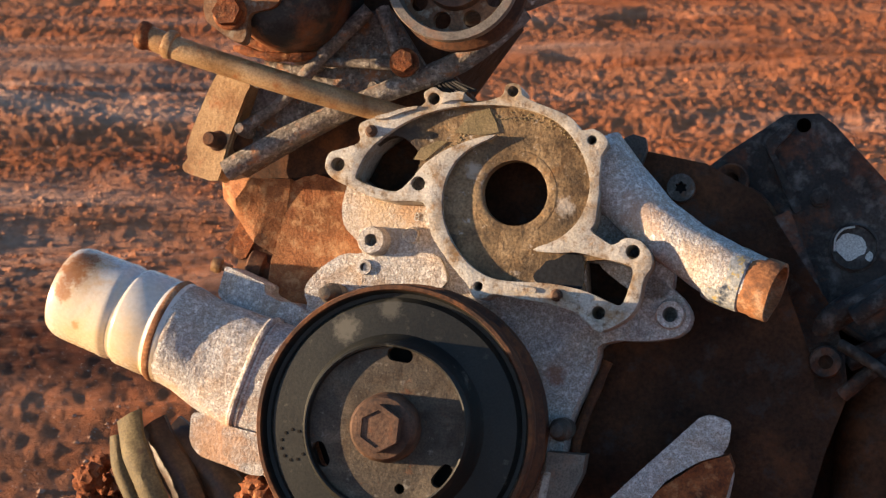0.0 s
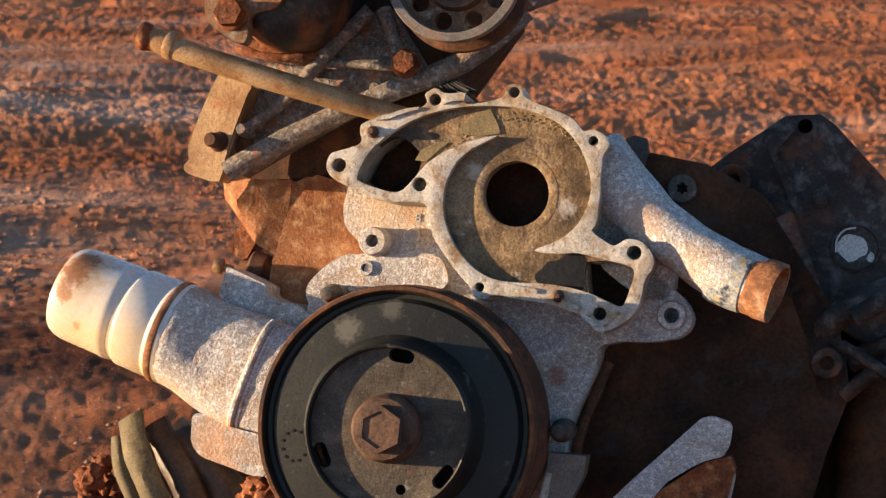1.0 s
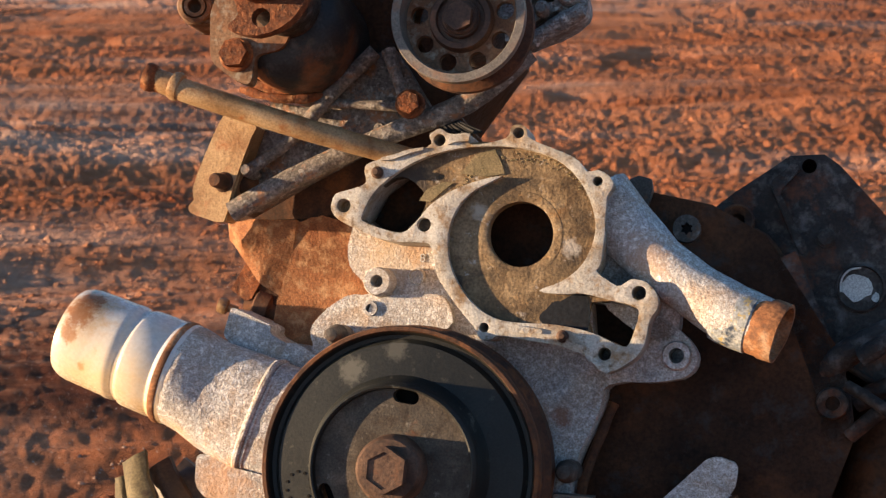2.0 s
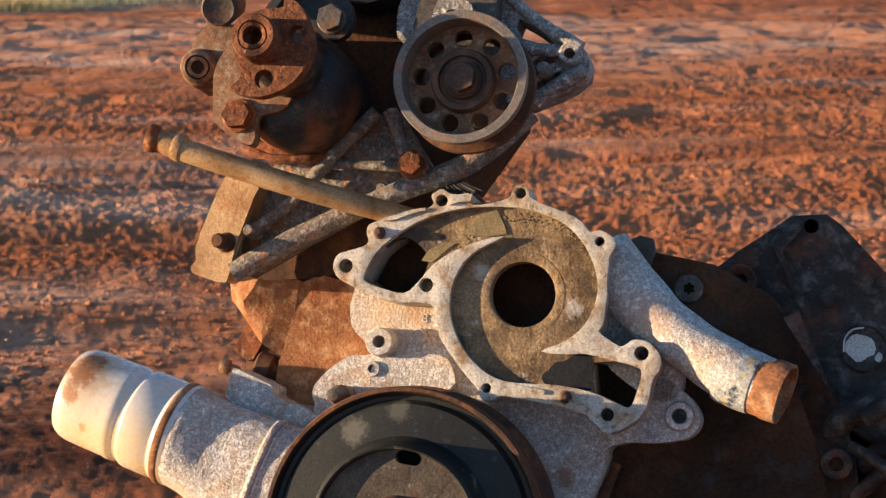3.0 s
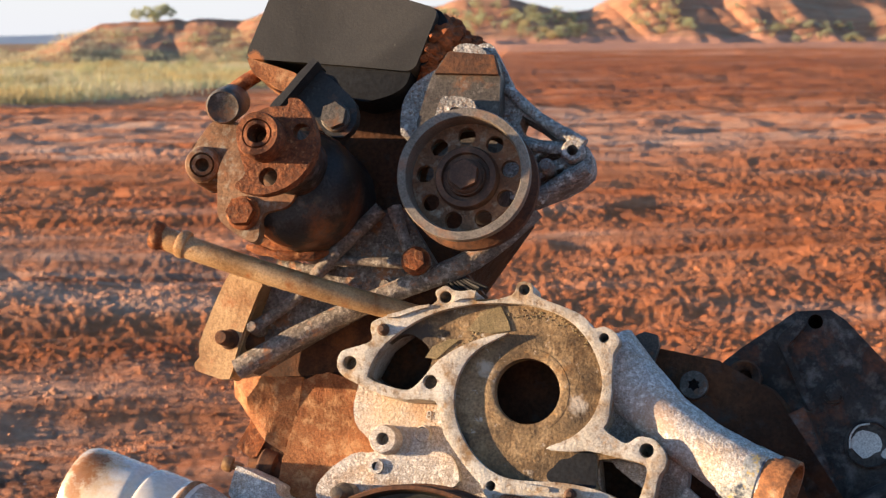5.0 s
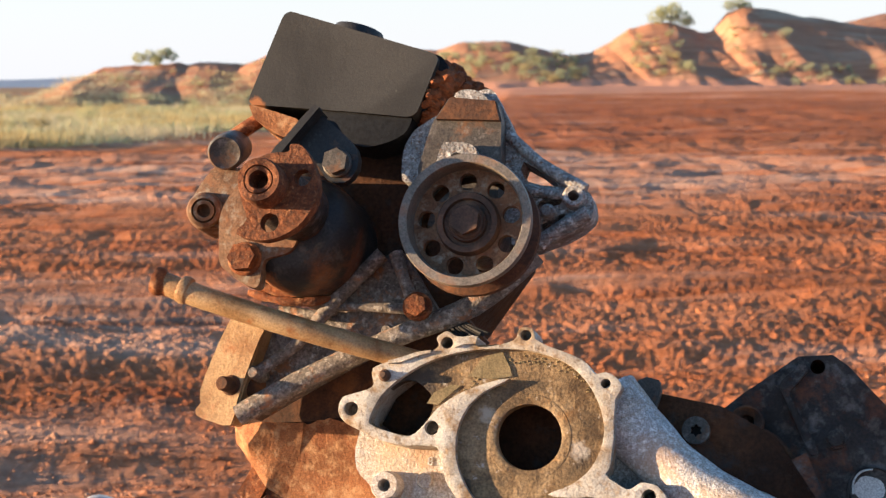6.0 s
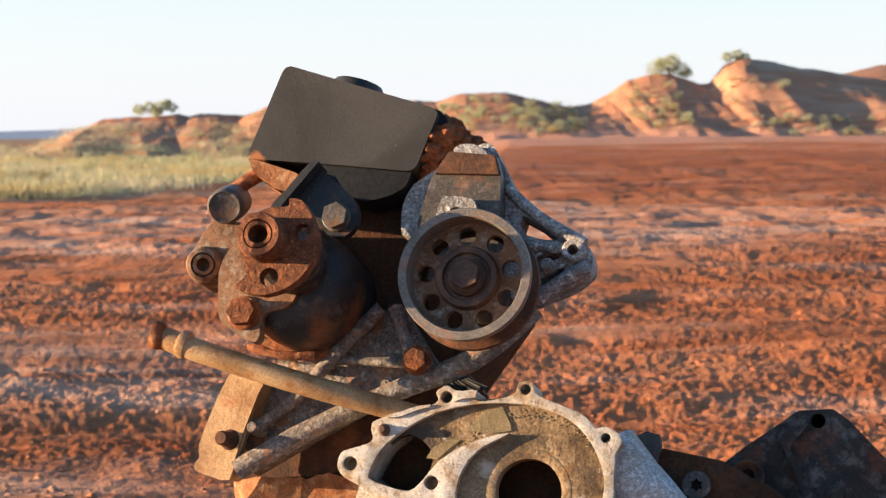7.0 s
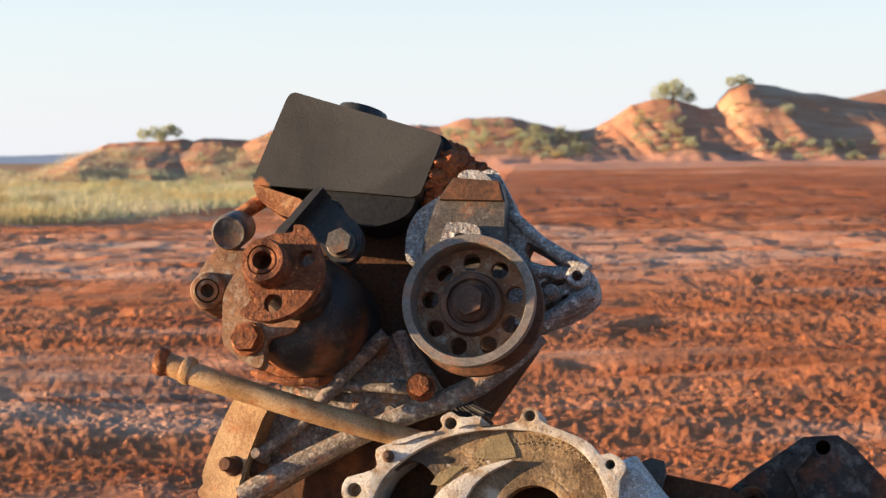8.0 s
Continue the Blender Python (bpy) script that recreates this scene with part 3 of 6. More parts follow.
def tube(bm, pts, radii, seg=20, squash=1.0, steps=5, caps=True, wob=0.0):
    """A round bar swept along a smoothed line; radii per point."""
    pts = [Vector(p) for p in pts]
    if isinstance(radii, float):
        radii = [radii] * len(pts)
    line, rad = [], []
    for i in range(len(pts) - 1):
        p0, p1, p2, p3 = pts[max(0, i - 1)], pts[i], pts[i + 1], pts[min(len(pts) - 1, i + 2)]
        for s in range(steps):
            t = s / steps
            line.append(0.5 * (2 * p1 + (p2 - p0) * t + (2 * p0 - 5 * p1 + 4 * p2 - p3) * t * t + (3 * p1 - p0 - 3 * p2 + p3) * t ** 3))
            rad.append(radii[i] * (1 - t) + radii[i + 1] * t)
    line.append(pts[-1])
    rad.append(radii[-1])
    rings = []
    for i, p in enumerate(line):
        d = (line[min(i + 1, len(line) - 1)] - line[max(i - 1, 0)]).normalized()
        u = d.cross(Vector((0, 0, 1)))
        u = u.normalized() if u.length > 1e-4 else Vector((1, 0, 0))
        w = u.cross(d)
        ring = []
        for k in range(seg):
            a = 2 * math.pi * k / seg
            off = u * (rad[i] * math.cos(a)) + w * (rad[i] * squash * math.sin(a))
            if wob:
                off *= 1 + wob * noise.noise((p + off) * 70)
            ring.append(bm.verts.new(p + off))
        rings.append(ring)
    for a, b in zip(rings, rings[1:]):
        for k in range(seg):
            j = (k + 1) % seg
            bm.faces.new((a[k], a[j], b[j], b[k]))
    if caps:
        bm.faces.new(rings[0][::-1])
        bm.faces.new(rings[-1])
    return bm


def hexagon(bm, c, r, h0, h1, turn=0.3):
    plate(bm, circle(c, r, 6, turn), h0, h1, bevel=r * 0.14)
    return bm


def bolt(name, c, r, h, material, parent, turn=0.3, washer=1.35, tall=0.7, label=""):
    """Flanged hex bolt: washer as the part, head as its piece."""
    ob = part(name, lathe(bmesh.new(), [(0, h - 0.004), (r * washer, h - 0.004), (r * washer, h + r * 0.16), (r * washer * 0.9, h + r * 0.26), (0, h + r * 0.26)], at(c), 28), material, parent, label)
    part("bolt_head", hexagon(bmesh.new(), c, r, h + r * 0.2, h + r * (0.26 + tall), turn), material, ob)
    return ob


def clump(bm, centre, size, seed, detail=3, rough=0.35, freq=2.2):
    """A lumpy earth clod."""
    made = bmesh.ops.create_icosphere(bm, subdivisions=detail, radius=1.0)
    for v in made["verts"]:
        k = v.co.copy()
        s = 1 + rough * noise.fractal(k * freq + Vector((seed, 0, 0)), 0.8, 2.0, 5)
        v.co = Vector((centre[0] + k.x * s * size[0], centre[1] + k.y * s * size[1], centre[2] + k.z * s * size[2]))
    return bm


def rounded(pts, r, n=4):
    """Closed outline with its corners rounded to about r."""
    out, k = [], len(pts)
    for i in range(k):
        p, c, q = (Vector(pts[(i + j) % k]) for j in (-1, 0, 1))
        a = c + (p - c).normalized() * min(r, (p - c).length * 0.45)
        b = c + (q - c).normalized() * min(r, (q - c).length * 0.45)
        out += [tuple(a * (1 - t) ** 2 + c * 2 * t * (1 - t) + b * t * t) for t in [s / n for s in range(n + 1)]]
    return out


rng = np.random.default_rng(4)


# ---- the engine: local x right, y up along its leaning face, z out along the crankshaft ----
ENGINE = pose(0.0202, 0.9813, 0.0156, 73, 0, -12)

engine = tagged(new("engine"), "rusty stripped car engine leaning back on red earth", "engine")
engine.matrix_world = ENGINE

# block behind the timing cover, down into the earth
bm = plate(bmesh.new(), [(-0.2264, 0.4581), (-0.1747, 0.4613), (-0.1242, 0.4694), (-0.0183, 0.5017), (0.0747, 0.4908), (0.1222, 0.4825), (0.1598, 0.4623), (0.2147, 0.3815), (0.2246, 0.3284), (0.2114, 0.2893), (0.1925, 0.2118), (0.1640, 0.0205), (-0.1594, -0.0170), (-0.1983, 0.1792), (-0.1614, 0.2631), (-0.1499, 0.3453), (-0.2059, 0.4124)], -0.34, -0.07, bevel=0.006)
block = part("block", bm, SHADE_IRON, engine, "dark rusted iron engine block")
bm = plate(bmesh.new(), [(-0.1741, 0.4574), (-0.1690, 0.4592), (-0.1637, 0.4619), (-0.1590, 0.4622), (-0.1554, 0.4638), (-0.1300, 0.4576), (-0.1250, 0.4272), (-0.1100, 0.4117), (-0.1300, 0.3800), (-0.1619, 0.3650), (-0.1878, 0.3720), (-0.1851, 0.4003), (-0.1783, 0.4252)], -0.082, -0.060, bevel=0.0015, wobble=0.0010)
part("side_panel", bm, RUST_LIT_DUST, engine, "flat rust-orange panel")
# the creased sheet beside it: two planes that meet along a fold
bm = bmesh.new()
sheet = [(-0.2270, 0.4557, -0.062), (-0.2003, 0.4583, -0.050), (-0.1735, 0.4590, -0.056), (-0.1769, 0.4269, -0.060), (-0.1848, 0.4040, -0.064), (-0.1993, 0.4124, -0.058), (-0.2133, 0.4294, -0.064), (-0.2262, 0.4433, -0.068), (-0.2120, 0.4420, -0.050), (-0.1900, 0.4460, -0.0545)]
vs = [bm.verts.new(p) for p in sheet]
for f in ((0, 1, 8), (1, 9, 8), (1, 2, 9), (2, 3, 9), (3, 4, 5, 9), (5, 6, 8, 9), (6, 7, 8), (7, 0, 8)):
    bm.faces.new([vs[k] for k in f])
made = bmesh.ops.extrude_face_region(bm, geom=bm.faces[:], use_keep_orig=True)
for v in made["geom"]:
    if isinstance(v, bmesh.types.BMVert):
        v.co.z -= 0.022
bmesh.ops.subdivide_edges(bm, edges=bm.edges[:], cuts=3, use_grid_fill=True)
for v in bm.verts:
    v.co += Vector((noise.noise(v.co * 90), noise.noise(v.co * 90 + Vector((7, 0, 0))), noise.noise(v.co * 60))) * 0.0012
part("side_panel", bm, RUST_LIT_DUST, engine, "creased rust-orange panel", 25)
part("side_tab", plate(bmesh.new(), [(-0.2233, 0.4074), (-0.2118, 0.4295), (-0.2010, 0.4135), (-0.2070, 0.4010), (-0.2119, 0.3996)], -0.085, -0.068, bevel=0.0015, wobble=0.0008), RUST, engine, "rusted sheet tab")

part("block_wall", plate(bmesh.new(), [(-0.229, 0.4568), (-0.2202, 0.468), (-0.1865, 0.4834), (-0.1286, 0.5153), (-0.0797, 0.5423), (-0.063, 0.5427), (-0.0475, 0.5259), (-0.1004, 0.4708), (-0.1245, 0.4513), (-0.1393, 0.4507), (-0.159, 0.4582), (-0.178, 0.4533)], -0.095, -0.074, bevel=0.002), RUST_DARK, block, "red-brown rusted block wall")

# timing cover
bm = plate(bmesh.new(), smooth_loop([(-0.1250, 0.4489), (-0.1248, 0.4270), (-0.1147, 0.4156), (-0.1100, 0.4071), (-0.1262, 0.4044), (-0.1433, 0.3905), (-0.1499, 0.3794), (-0.1481, 0.3645), (-0.1676, 0.3475), (-0.1847, 0.2950), (-0.1774, 0.2482), (-0.1667, 0.2137), (-0.0729, 0.2018), (0.0253, 0.2288), (0.0391, 0.2924), (0.0558, 0.3373), (0.0610, 0.3536), (0.0965, 0.3575), (0.1132, 0.3626), (0.1189, 0.3750), (0.1119, 0.3879), (0.0901, 0.4077), (0.0801, 0.4532), (0.0556, 0.4831), (0.0273, 0.5035), (-0.0124, 0.5140), (-0.0680, 0.5104), (-0.1110, 0.4852)], 3), -0.085, -0.030, [circle((0.1050, 0.3754), 0.0052, 16), circle((-0.1082, 0.3969), 0.0033, 12), circle((-0.0030, 0.4515), 0.0285, 32), [(-0.1150, 0.4600), (-0.1056, 0.4790), (-0.0900, 0.4920), (-0.0680, 0.4860), (-0.0640, 0.4707), (-0.0800, 0.4490), (-0.1030, 0.4510)], [(0.0461, 0.4087), (0.0788, 0.4057), (0.0757, 0.3773), (0.0494, 0.3835)]], bevel=0.003, wobble=0.0006)
cover = part("timing_cover", bm, ALU, engine, "salt-whitened cast aluminium timing cover")
part("raised_pad", plate(bmesh.new(), smooth_loop([(-0.1069, 0.3891), (-0.1044, 0.4010), (-0.0879, 0.4064), (-0.0585, 0.4082), (-0.0492, 0.3986), (-0.0500, 0.3857), (-0.0822, 0.3794), (-0.1045, 0.3775)], 3), -0.04, -0.022, bevel=0.002), ALU, cover)
for c, r, hole, h in (((-0.1005, 0.4150), 0.0100, 0.0044, -0.014), ((0.1054, 0.3753), 0.0100, 0.0052, -0.024), ((-0.1056, 0.3965), 0.0056, 0.0030, -0.020)):
    part("boss", lathe(bmesh.new(), [(r * 1.12, -0.045), (r, h - 0.003), (r * 0.9, h), (hole, h), (hole * 0.9, -0.05), (0, -0.05)], at(c), 28), ALU, cover)
part("boss", lathe(bmesh.new(), [(0.0063, -0.035), (0.0059, -0.0268), (0.0048, -0.0262), (0.0044, -0.0275), (0, -0.0275)], at((-0.0757, 0.4204)), 28), ALU, cover)

# water pump flange with its volute and two ports
FLANGE = [(-0.1324, 0.4641), (-0.1290, 0.4728), (-0.1188, 0.4763), (-0.1088, 0.4813), (-0.1102, 0.4906), (-0.1034, 0.4962), (-0.0669, 0.5074), (-0.0662, 0.5151), (-0.0591, 0.5196), (-0.0518, 0.5163), (-0.0394, 0.5170), (-0.0370, 0.5094), (-0.0137, 0.5147), (-0.0103, 0.5221), (-0.0050, 0.5241), (0.0005, 0.5216), (0.0040, 0.5140), (0.0331, 0.5031), (0.0423, 0.4939), (0.0498, 0.4946), (0.0568, 0.4914), (0.0601, 0.4851), (0.0568, 0.4775), (0.0565, 0.4680), (0.0553, 0.4349), (0.0524, 0.4277), (0.0659, 0.4186), (0.0750, 0.4231), (0.0851, 0.4217), (0.0921, 0.4153), (0.0936, 0.4068), (0.0893, 0.3977), (0.0838, 0.3759), (0.0682, 0.3628), (0.0578, 0.3619), (0.0515, 0.3682), (0.0384, 0.3750), (-0.0075, 0.3816), (-0.0158, 0.3789), (-0.0242, 0.3792), (-0.0294, 0.3880), (-0.0519, 0.4143), (-0.0584, 0.4312), (-0.0612, 0.4399), (-0.0672, 0.4416), (-0.0928, 0.4421), (-0.1192, 0.4514), (-0.1279, 0.4565)]
VOLUTE_EDGE = [(-0.1101, 0.4584), (-0.1028, 0.4745), (-0.0878, 0.4886), (-0.0688, 0.4996), (-0.0458, 0.5065), (-0.0188, 0.5088), (0.0044, 0.5068), (0.0258, 0.4987), (0.0411, 0.4826), (0.0489, 0.4640), (0.0493, 0.4490), (0.0427, 0.4321), (0.0302, 0.4203), (0.0143, 0.4128), (0.0307, 0.4113), (0.0438, 0.4123), (0.0597, 0.4093), (0.0770, 0.4060), (0.0814, 0.4011), (0.0787, 0.3887), (0.0744, 0.3788), (0.0642, 0.3816), (0.0520, 0.3865), (0.0376, 0.3895), (0.0224, 0.3910), (-0.0004, 0.3910), (-0.0159, 0.3936), (-0.0299, 0.4024), (-0.0415, 0.4167), (-0.0484, 0.4335), (-0.0488, 0.4526), (-0.0427, 0.4682), (-0.0317, 0.4793), (-0.0145, 0.4887), (-0.0298, 0.4855), (-0.0480, 0.4780), (-0.0629, 0.4675), (-0.0716, 0.4564), (-0.0813, 0.4479), (-0.0965, 0.4504), (-0.1078, 0.4542)]
LUGS = [((-0.0590, 0.5119), 0.0041), ((-0.0051, 0.5184), 0.0037), ((0.0499, 0.4874), 0.0033), ((-0.1233, 0.4649), 0.0048), ((-0.0664, 0.4539), 0.0048), ((0.0807, 0.4144), 0.0048), ((0.0602, 0.3732), 0.0044), ((-0.0212, 0.3865), 0.0033)]
bm = plate(bmesh.new(), smooth_loop(FLANGE, 4), -0.036, 0.0, [smooth_loop(VOLUTE_EDGE, 3)] + [circle(c, r, 18) for c, r in LUGS], bevel=0.0013, wobble=0.0007)
part("pump_flange", bm, ALU_FLANGE, cover, "machined aluminium pump flange with bolt lugs")
bm = plate(bmesh.new(), smooth_loop([(-0.1150, 0.4546), (-0.1025, 0.4776), (-0.0704, 0.5035), (-0.0201, 0.5128), (0.0267, 0.5027), (0.0488, 0.4798), (0.0511, 0.4458), (0.0389, 0.4189), (0.0582, 0.4123), (0.0838, 0.4090), (0.0797, 0.3722), (0.0370, 0.3849), (-0.0206, 0.3903), (-0.0473, 0.4150), (-0.0555, 0.4530), (-0.0825, 0.4442)], 3), -0.016, -0.006, [circle((-0.0010, 0.4506), 0.0222, 40), smooth_loop([(-0.1121, 0.4594), (-0.1005, 0.4777), (-0.0852, 0.4868), (-0.0708, 0.4787), (-0.0674, 0.4680), (-0.0781, 0.4498), (-0.0988, 0.4513)], 3), smooth_loop([(0.0490, 0.4073), (0.0810, 0.4044), (0.0780, 0.3766), (0.0522, 0.3827)], 2)], bevel=0.0015)
volute = part("volute_floor", bm, VOLUTE, cover, "stained brown volute floor with a round hole")
# added plate, coloured dark like the unlit inside, closes the see-through openings
part("pump_backing", plate(bmesh.new(), [(-0.1290, 0.4480), (-0.1200, 0.4720), (-0.0950, 0.4960), (-0.0500, 0.5080), (0.0050, 0.5080), (0.0400, 0.4900), (0.0480, 0.4500), (0.0880, 0.4150), (0.0860, 0.3700), (0.0300, 0.3700), (-0.0300, 0.3800), (-0.0600, 0.4200)], -0.080, -0.056, bevel=0.002), SHADE_IRON, engine, "dark plate behind the pump openings")
# thin ragged blue-black plate on the floor beside the right port
part("blue_black_patch", plate(bmesh.new(), smooth_loop([(0.0153, 0.3951), (0.0193, 0.4010), (0.0223, 0.4060), (0.0290, 0.4072), (0.0353, 0.4104), (0.0466, 0.4107), (0.0479, 0.3884), (0.0366, 0.3888), (0.0213, 0.3897)], 3), -0.0066, -0.0055, bevel=0.0003, wobble=0.0012), BLUE_BLACK, cover, "thin blue-black patch on the volute floor")
part("hub_ring", lathe(bmesh.new(), [(0.0292, -0.0066), (0.0286, -0.0058), (0.0235, -0.0055), (0.0224, -0.0060), (0.0220, -0.016)], at((-0.0010, 0.4506)), 56, 0.0004), VOLUTE, cover)
part("gasket_remnant", plate(bmesh.new(), [(-0.0448, 0.4899), (-0.0382, 0.4979), (-0.0354, 0.5026), (-0.0216, 0.5072), (-0.0156, 0.4963), (-0.0137, 0.4909), (-0.0268, 0.4890)], -0.0065, -0.0048, bevel=0.0005, wobble=0.0008), GASKET, cover)
part("gasket_remnant", plate(bmesh.new(), [(-0.0720, 0.4712), (-0.0673, 0.4783), (-0.0558, 0.4834), (-0.0491, 0.4836), (-0.0554, 0.4780), (-0.0641, 0.4707)], -0.0065, -0.0050, bevel=0.0005, wobble=0.0008), GASKET, cover)
bm = bmesh.new()
for k in range(110):
    a = radians(12 + 150 * random.random())
    c = Vector((-0.0003, 0.4502)) + Vector((math.cos(a), math.sin(a))) * (0.0525 + 0.0033 * random.gauss(0, 0.5))
    clump(bm, (c.x, c.y, -0.0058), (0.0011 * random.random() + 0.0004, 0.0007, 0.0006), k, 1)
tagged(part("sealant_crust", bm, GASKET, cover, "crumbling yellow sealant"), kind="stuff")
LIPS = ([(-0.0985, 0.4965), (-0.0900, 0.4972), (-0.0820, 0.5010), (-0.0745, 0.5042), (-0.0700, 0.5046), (-0.0695, 0.5068), (-0.0800, 0.5048), (-0.0900, 0.5008), (-0.0980, 0.4985)], [(-0.0530, 0.5082), (-0.0470, 0.5105), (-0.0385, 0.5115), (-0.0378, 0.5165), (-0.0450, 0.5160), (-0.0520, 0.5150)])
for lip in LIPS:
    part("gasket_remnant", plate(bmesh.new(), lip, -0.0008, 0.0022, bevel=0.0006, wobble=0.0010), ALU_FLANGE, cover, "chipped lip of hard gasket")
for (a, b), turn in (((0.0085, 0.3862), 0.0), ((0.0440, 0.3772), -0.3), ((0.0560, 0.3670), -0.5)):
    part("gasket_remnant", plate(bmesh.new(), slot((a, b), 0.020, 0.0035, turn - 0.12), -0.0006, 0.0018, bevel=0.0005, wobble=0.0012), ALU_FLANGE, cover)
for c in ((-0.1012, 0.4882), (0.0318, 0.3832)):
    part("stud", lathe(bmesh.new(), [(0.0044, -0.006), (0.0043, 0.001), (0.0030, 0.002), (0.0028, 0.006), (0.0019, 0.007), (0, 0.007)], at(c), 20, 0.0005), BOLT, cover, "rusted stud")

# cast-in figure
def figure(text, c, h, size, material, parent):
    cu = bpy.data.curves.new("mark", "FONT")
    cu.body, cu.size, cu.extrude, cu.align_x, cu.align_y = text, size, 0.0006, "CENTER", "CENTER"
    tmp = new("mark", cu)
    bpy.context.view_layer.update()
    me = bpy.data.meshes.new_from_object(tmp)
    bpy.data.objects.remove(tmp)
    ob = new("cast_figure", me)
    me.materials.clear()
    me.materials.append(material)
    ob.parent = parent
    ob.location = (*c, h)
    return ob


figure("8", (-0.0725, 0.4332), -0.0298, 0.0085, ALU, cover)
part("cast_mark", tube(bmesh.new(), [(*(-0.0767, 0.4182), -0.0272), (*(-0.0750, 0.4230), -0.0272), (*(-0.0727, 0.4184), -0.0272)], 0.0006, 6), ALU, cover)

# outlet pipe of the pump
bm = tube(bmesh.new(), [(0.0471, 0.4777, -0.0360), (0.0680, 0.4586, -0.0310), (0.0904, 0.4376, -0.0270), (0.1145, 0.4202, -0.0230), (0.1353, 0.4078, -0.0195), (0.1512, 0.4006, -0.0175), (0.1635, 0.3963, -0.0160)], [0.0260, 0.0215, 0.0190, 0.0188, 0.0200, 0.0200, 0.0194], 36, wob=0.02)
outlet = part("outlet_pipe", bm, ALU, cover, "white-corroded aluminium outlet pipe")
p, q = Vector((0.1535, 0.3996, -0.0180)), Vector((0.1739, 0.3927, -0.0140))
L = (q - p).length
part("pipe_end", lathe(bmesh.new(), [(0.0189, 0.0), (0.0200, 0.003), (0.0200, L * 0.45), (0.0209, L * 0.55), (0.0204, L), (0.0181, L), (0.0174, L * 0.4), (0, L * 0.3)], along(p, q), 36, 0.0008), HOSE_END, cover, "rust-streaked hose end")
part("casting_web", plate(bmesh.new(), smooth_loop([(0.0480, 0.4700), (0.0600, 0.4780), (0.0760, 0.4610), (0.0950, 0.4400), (0.1040, 0.4200), (0.1060, 0.3950), (0.0960, 0.3850), (0.0780, 0.3900), (0.0500, 0.4150)], 3), -0.060, -0.030, bevel=0.006, wobble=0.0006), ALU, cover)
part("oxide_band", lathe(bmesh.new(), [(0.0196, -0.022), (0.0209, -0.017), (0.0212, -0.006), (0.0207, 0.002), (0.0190, 0.004)], along(p, q), 36, 0.0012), BLUE_OXIDE, cover, "blue-grey oxide band")
bm = plate(bmesh.new(), [(0.0628, 0.4746), (0.0655, 0.4968), (0.0716, 0.4994), (0.0803, 0.4973), (0.0815, 0.4903), (0.0743, 0.4641), (0.0641, 0.4648)], -0.068, -0.055, bevel=0.004)
part("lug", bm, STEEL_DARK, engine, "worn blue-grey steel lug")

# oil filter and its housing, sticking out sideways
f0, f1 = Vector((-0.2398, 0.3433, -0.0200)), Vector((-0.3211, 0.3694, -0.0200))
fm, L = along(f0, f1), (f1 - f0).length
R = 0.0363
bm = lathe(bmesh.new(), [(R * 0.6, -0.004), (R * 0.99, -0.004), (R * 1.02, -0.001), (R * 1.02, L * 0.07), (R * 1.0, L * 0.085), (R * 0.975, L * 0.10), (R * 0.975, L * 0.12), (R * 0.995, L * 0.14), (R * 0.985, L * 0.36), (R * 0.975, L * 0.38), (R * 0.93, L * 0.40), (R * 0.925, L * 0.44), (R * 0.965, L * 0.47), (R * 0.97, L * 0.52), (R * 0.955, L * 0.56), (R * 0.95, L * 0.74), (R * 0.94, L * 0.90), (R * 0.915, L * 0.96), (R * 0.86, L * 1.005), (R * 0.76, L * 1.025), (R * 0.5, L * 1.035), (0, L * 1.035)], fm, 64)
oil_filter = part("oil_filter", bm, FILTER, engine, "white screw-on oil filter with rust stains")
bm = lathe(bmesh.new(), [(R * 1.025, L * 0.0), (R * 1.04, L * 0.012), (R * 1.04, L * 0.05), (R * 1.025, L * 0.062)], fm, 64, 0.0003)
part("rim", bm, HOSE_END, oil_filter, "rusty crimped rim")
SECTIONS = [((-0.2287, 0.3779), (-0.2509, 0.3087), 0.0358, 2.0), ((-0.2235, 0.3768), (-0.2450, 0.3065), 0.0364, 2.0), ((-0.2170, 0.3735), (-0.2375, 0.3030), 0.0345, 2.1), ((-0.2070, 0.3680), (-0.2230, 0.2935), 0.0300, 2.3), ((-0.1960, 0.3648), (-0.2130, 0.2880), 0.0288, 2.6), ((-0.1810, 0.3608), (-0.2010, 0.2832), 0.0290, 2.9), ((-0.1640, 0.3560), (-0.1900, 0.2800), 0.0292, 3.2), ((-0.1450, 0.3505), (-0.1700, 0.2750), 0.0285, 3.2), ((-0.1250, 0.3440), (-0.1450, 0.2680), 0.0270, 3.2)]


def section_point(sec, angle, grow=0.0):
    """A point on a rounded cross-section, from its upper point at 90 degrees over the front at 0."""
    (tx, ty), (bx, by), depth, power = sec
    c, u = Vector(((tx + bx) / 2, (ty + by) / 2, -0.02)), Vector(((tx - bx) / 2, (ty - by) / 2, 0))
    ca, sa = math.cos(angle), math.sin(angle)
    a = math.copysign(abs(ca) ** (2 / power), ca)
    b = math.copysign(abs(sa) ** (2 / power), sa)
    return c + u * b * (1 + grow / u.length) + Vector((0, 0, a * (depth + grow)))


def between(a, b, t):
    mid = lambda p, q: tuple(x + (y - x) * t for x, y in zip(p, q))
    return mid(a[0], b[0]), mid(a[1], b[1]), a[2] + (b[2] - a[2]) * t, a[3] + (b[3] - a[3]) * t


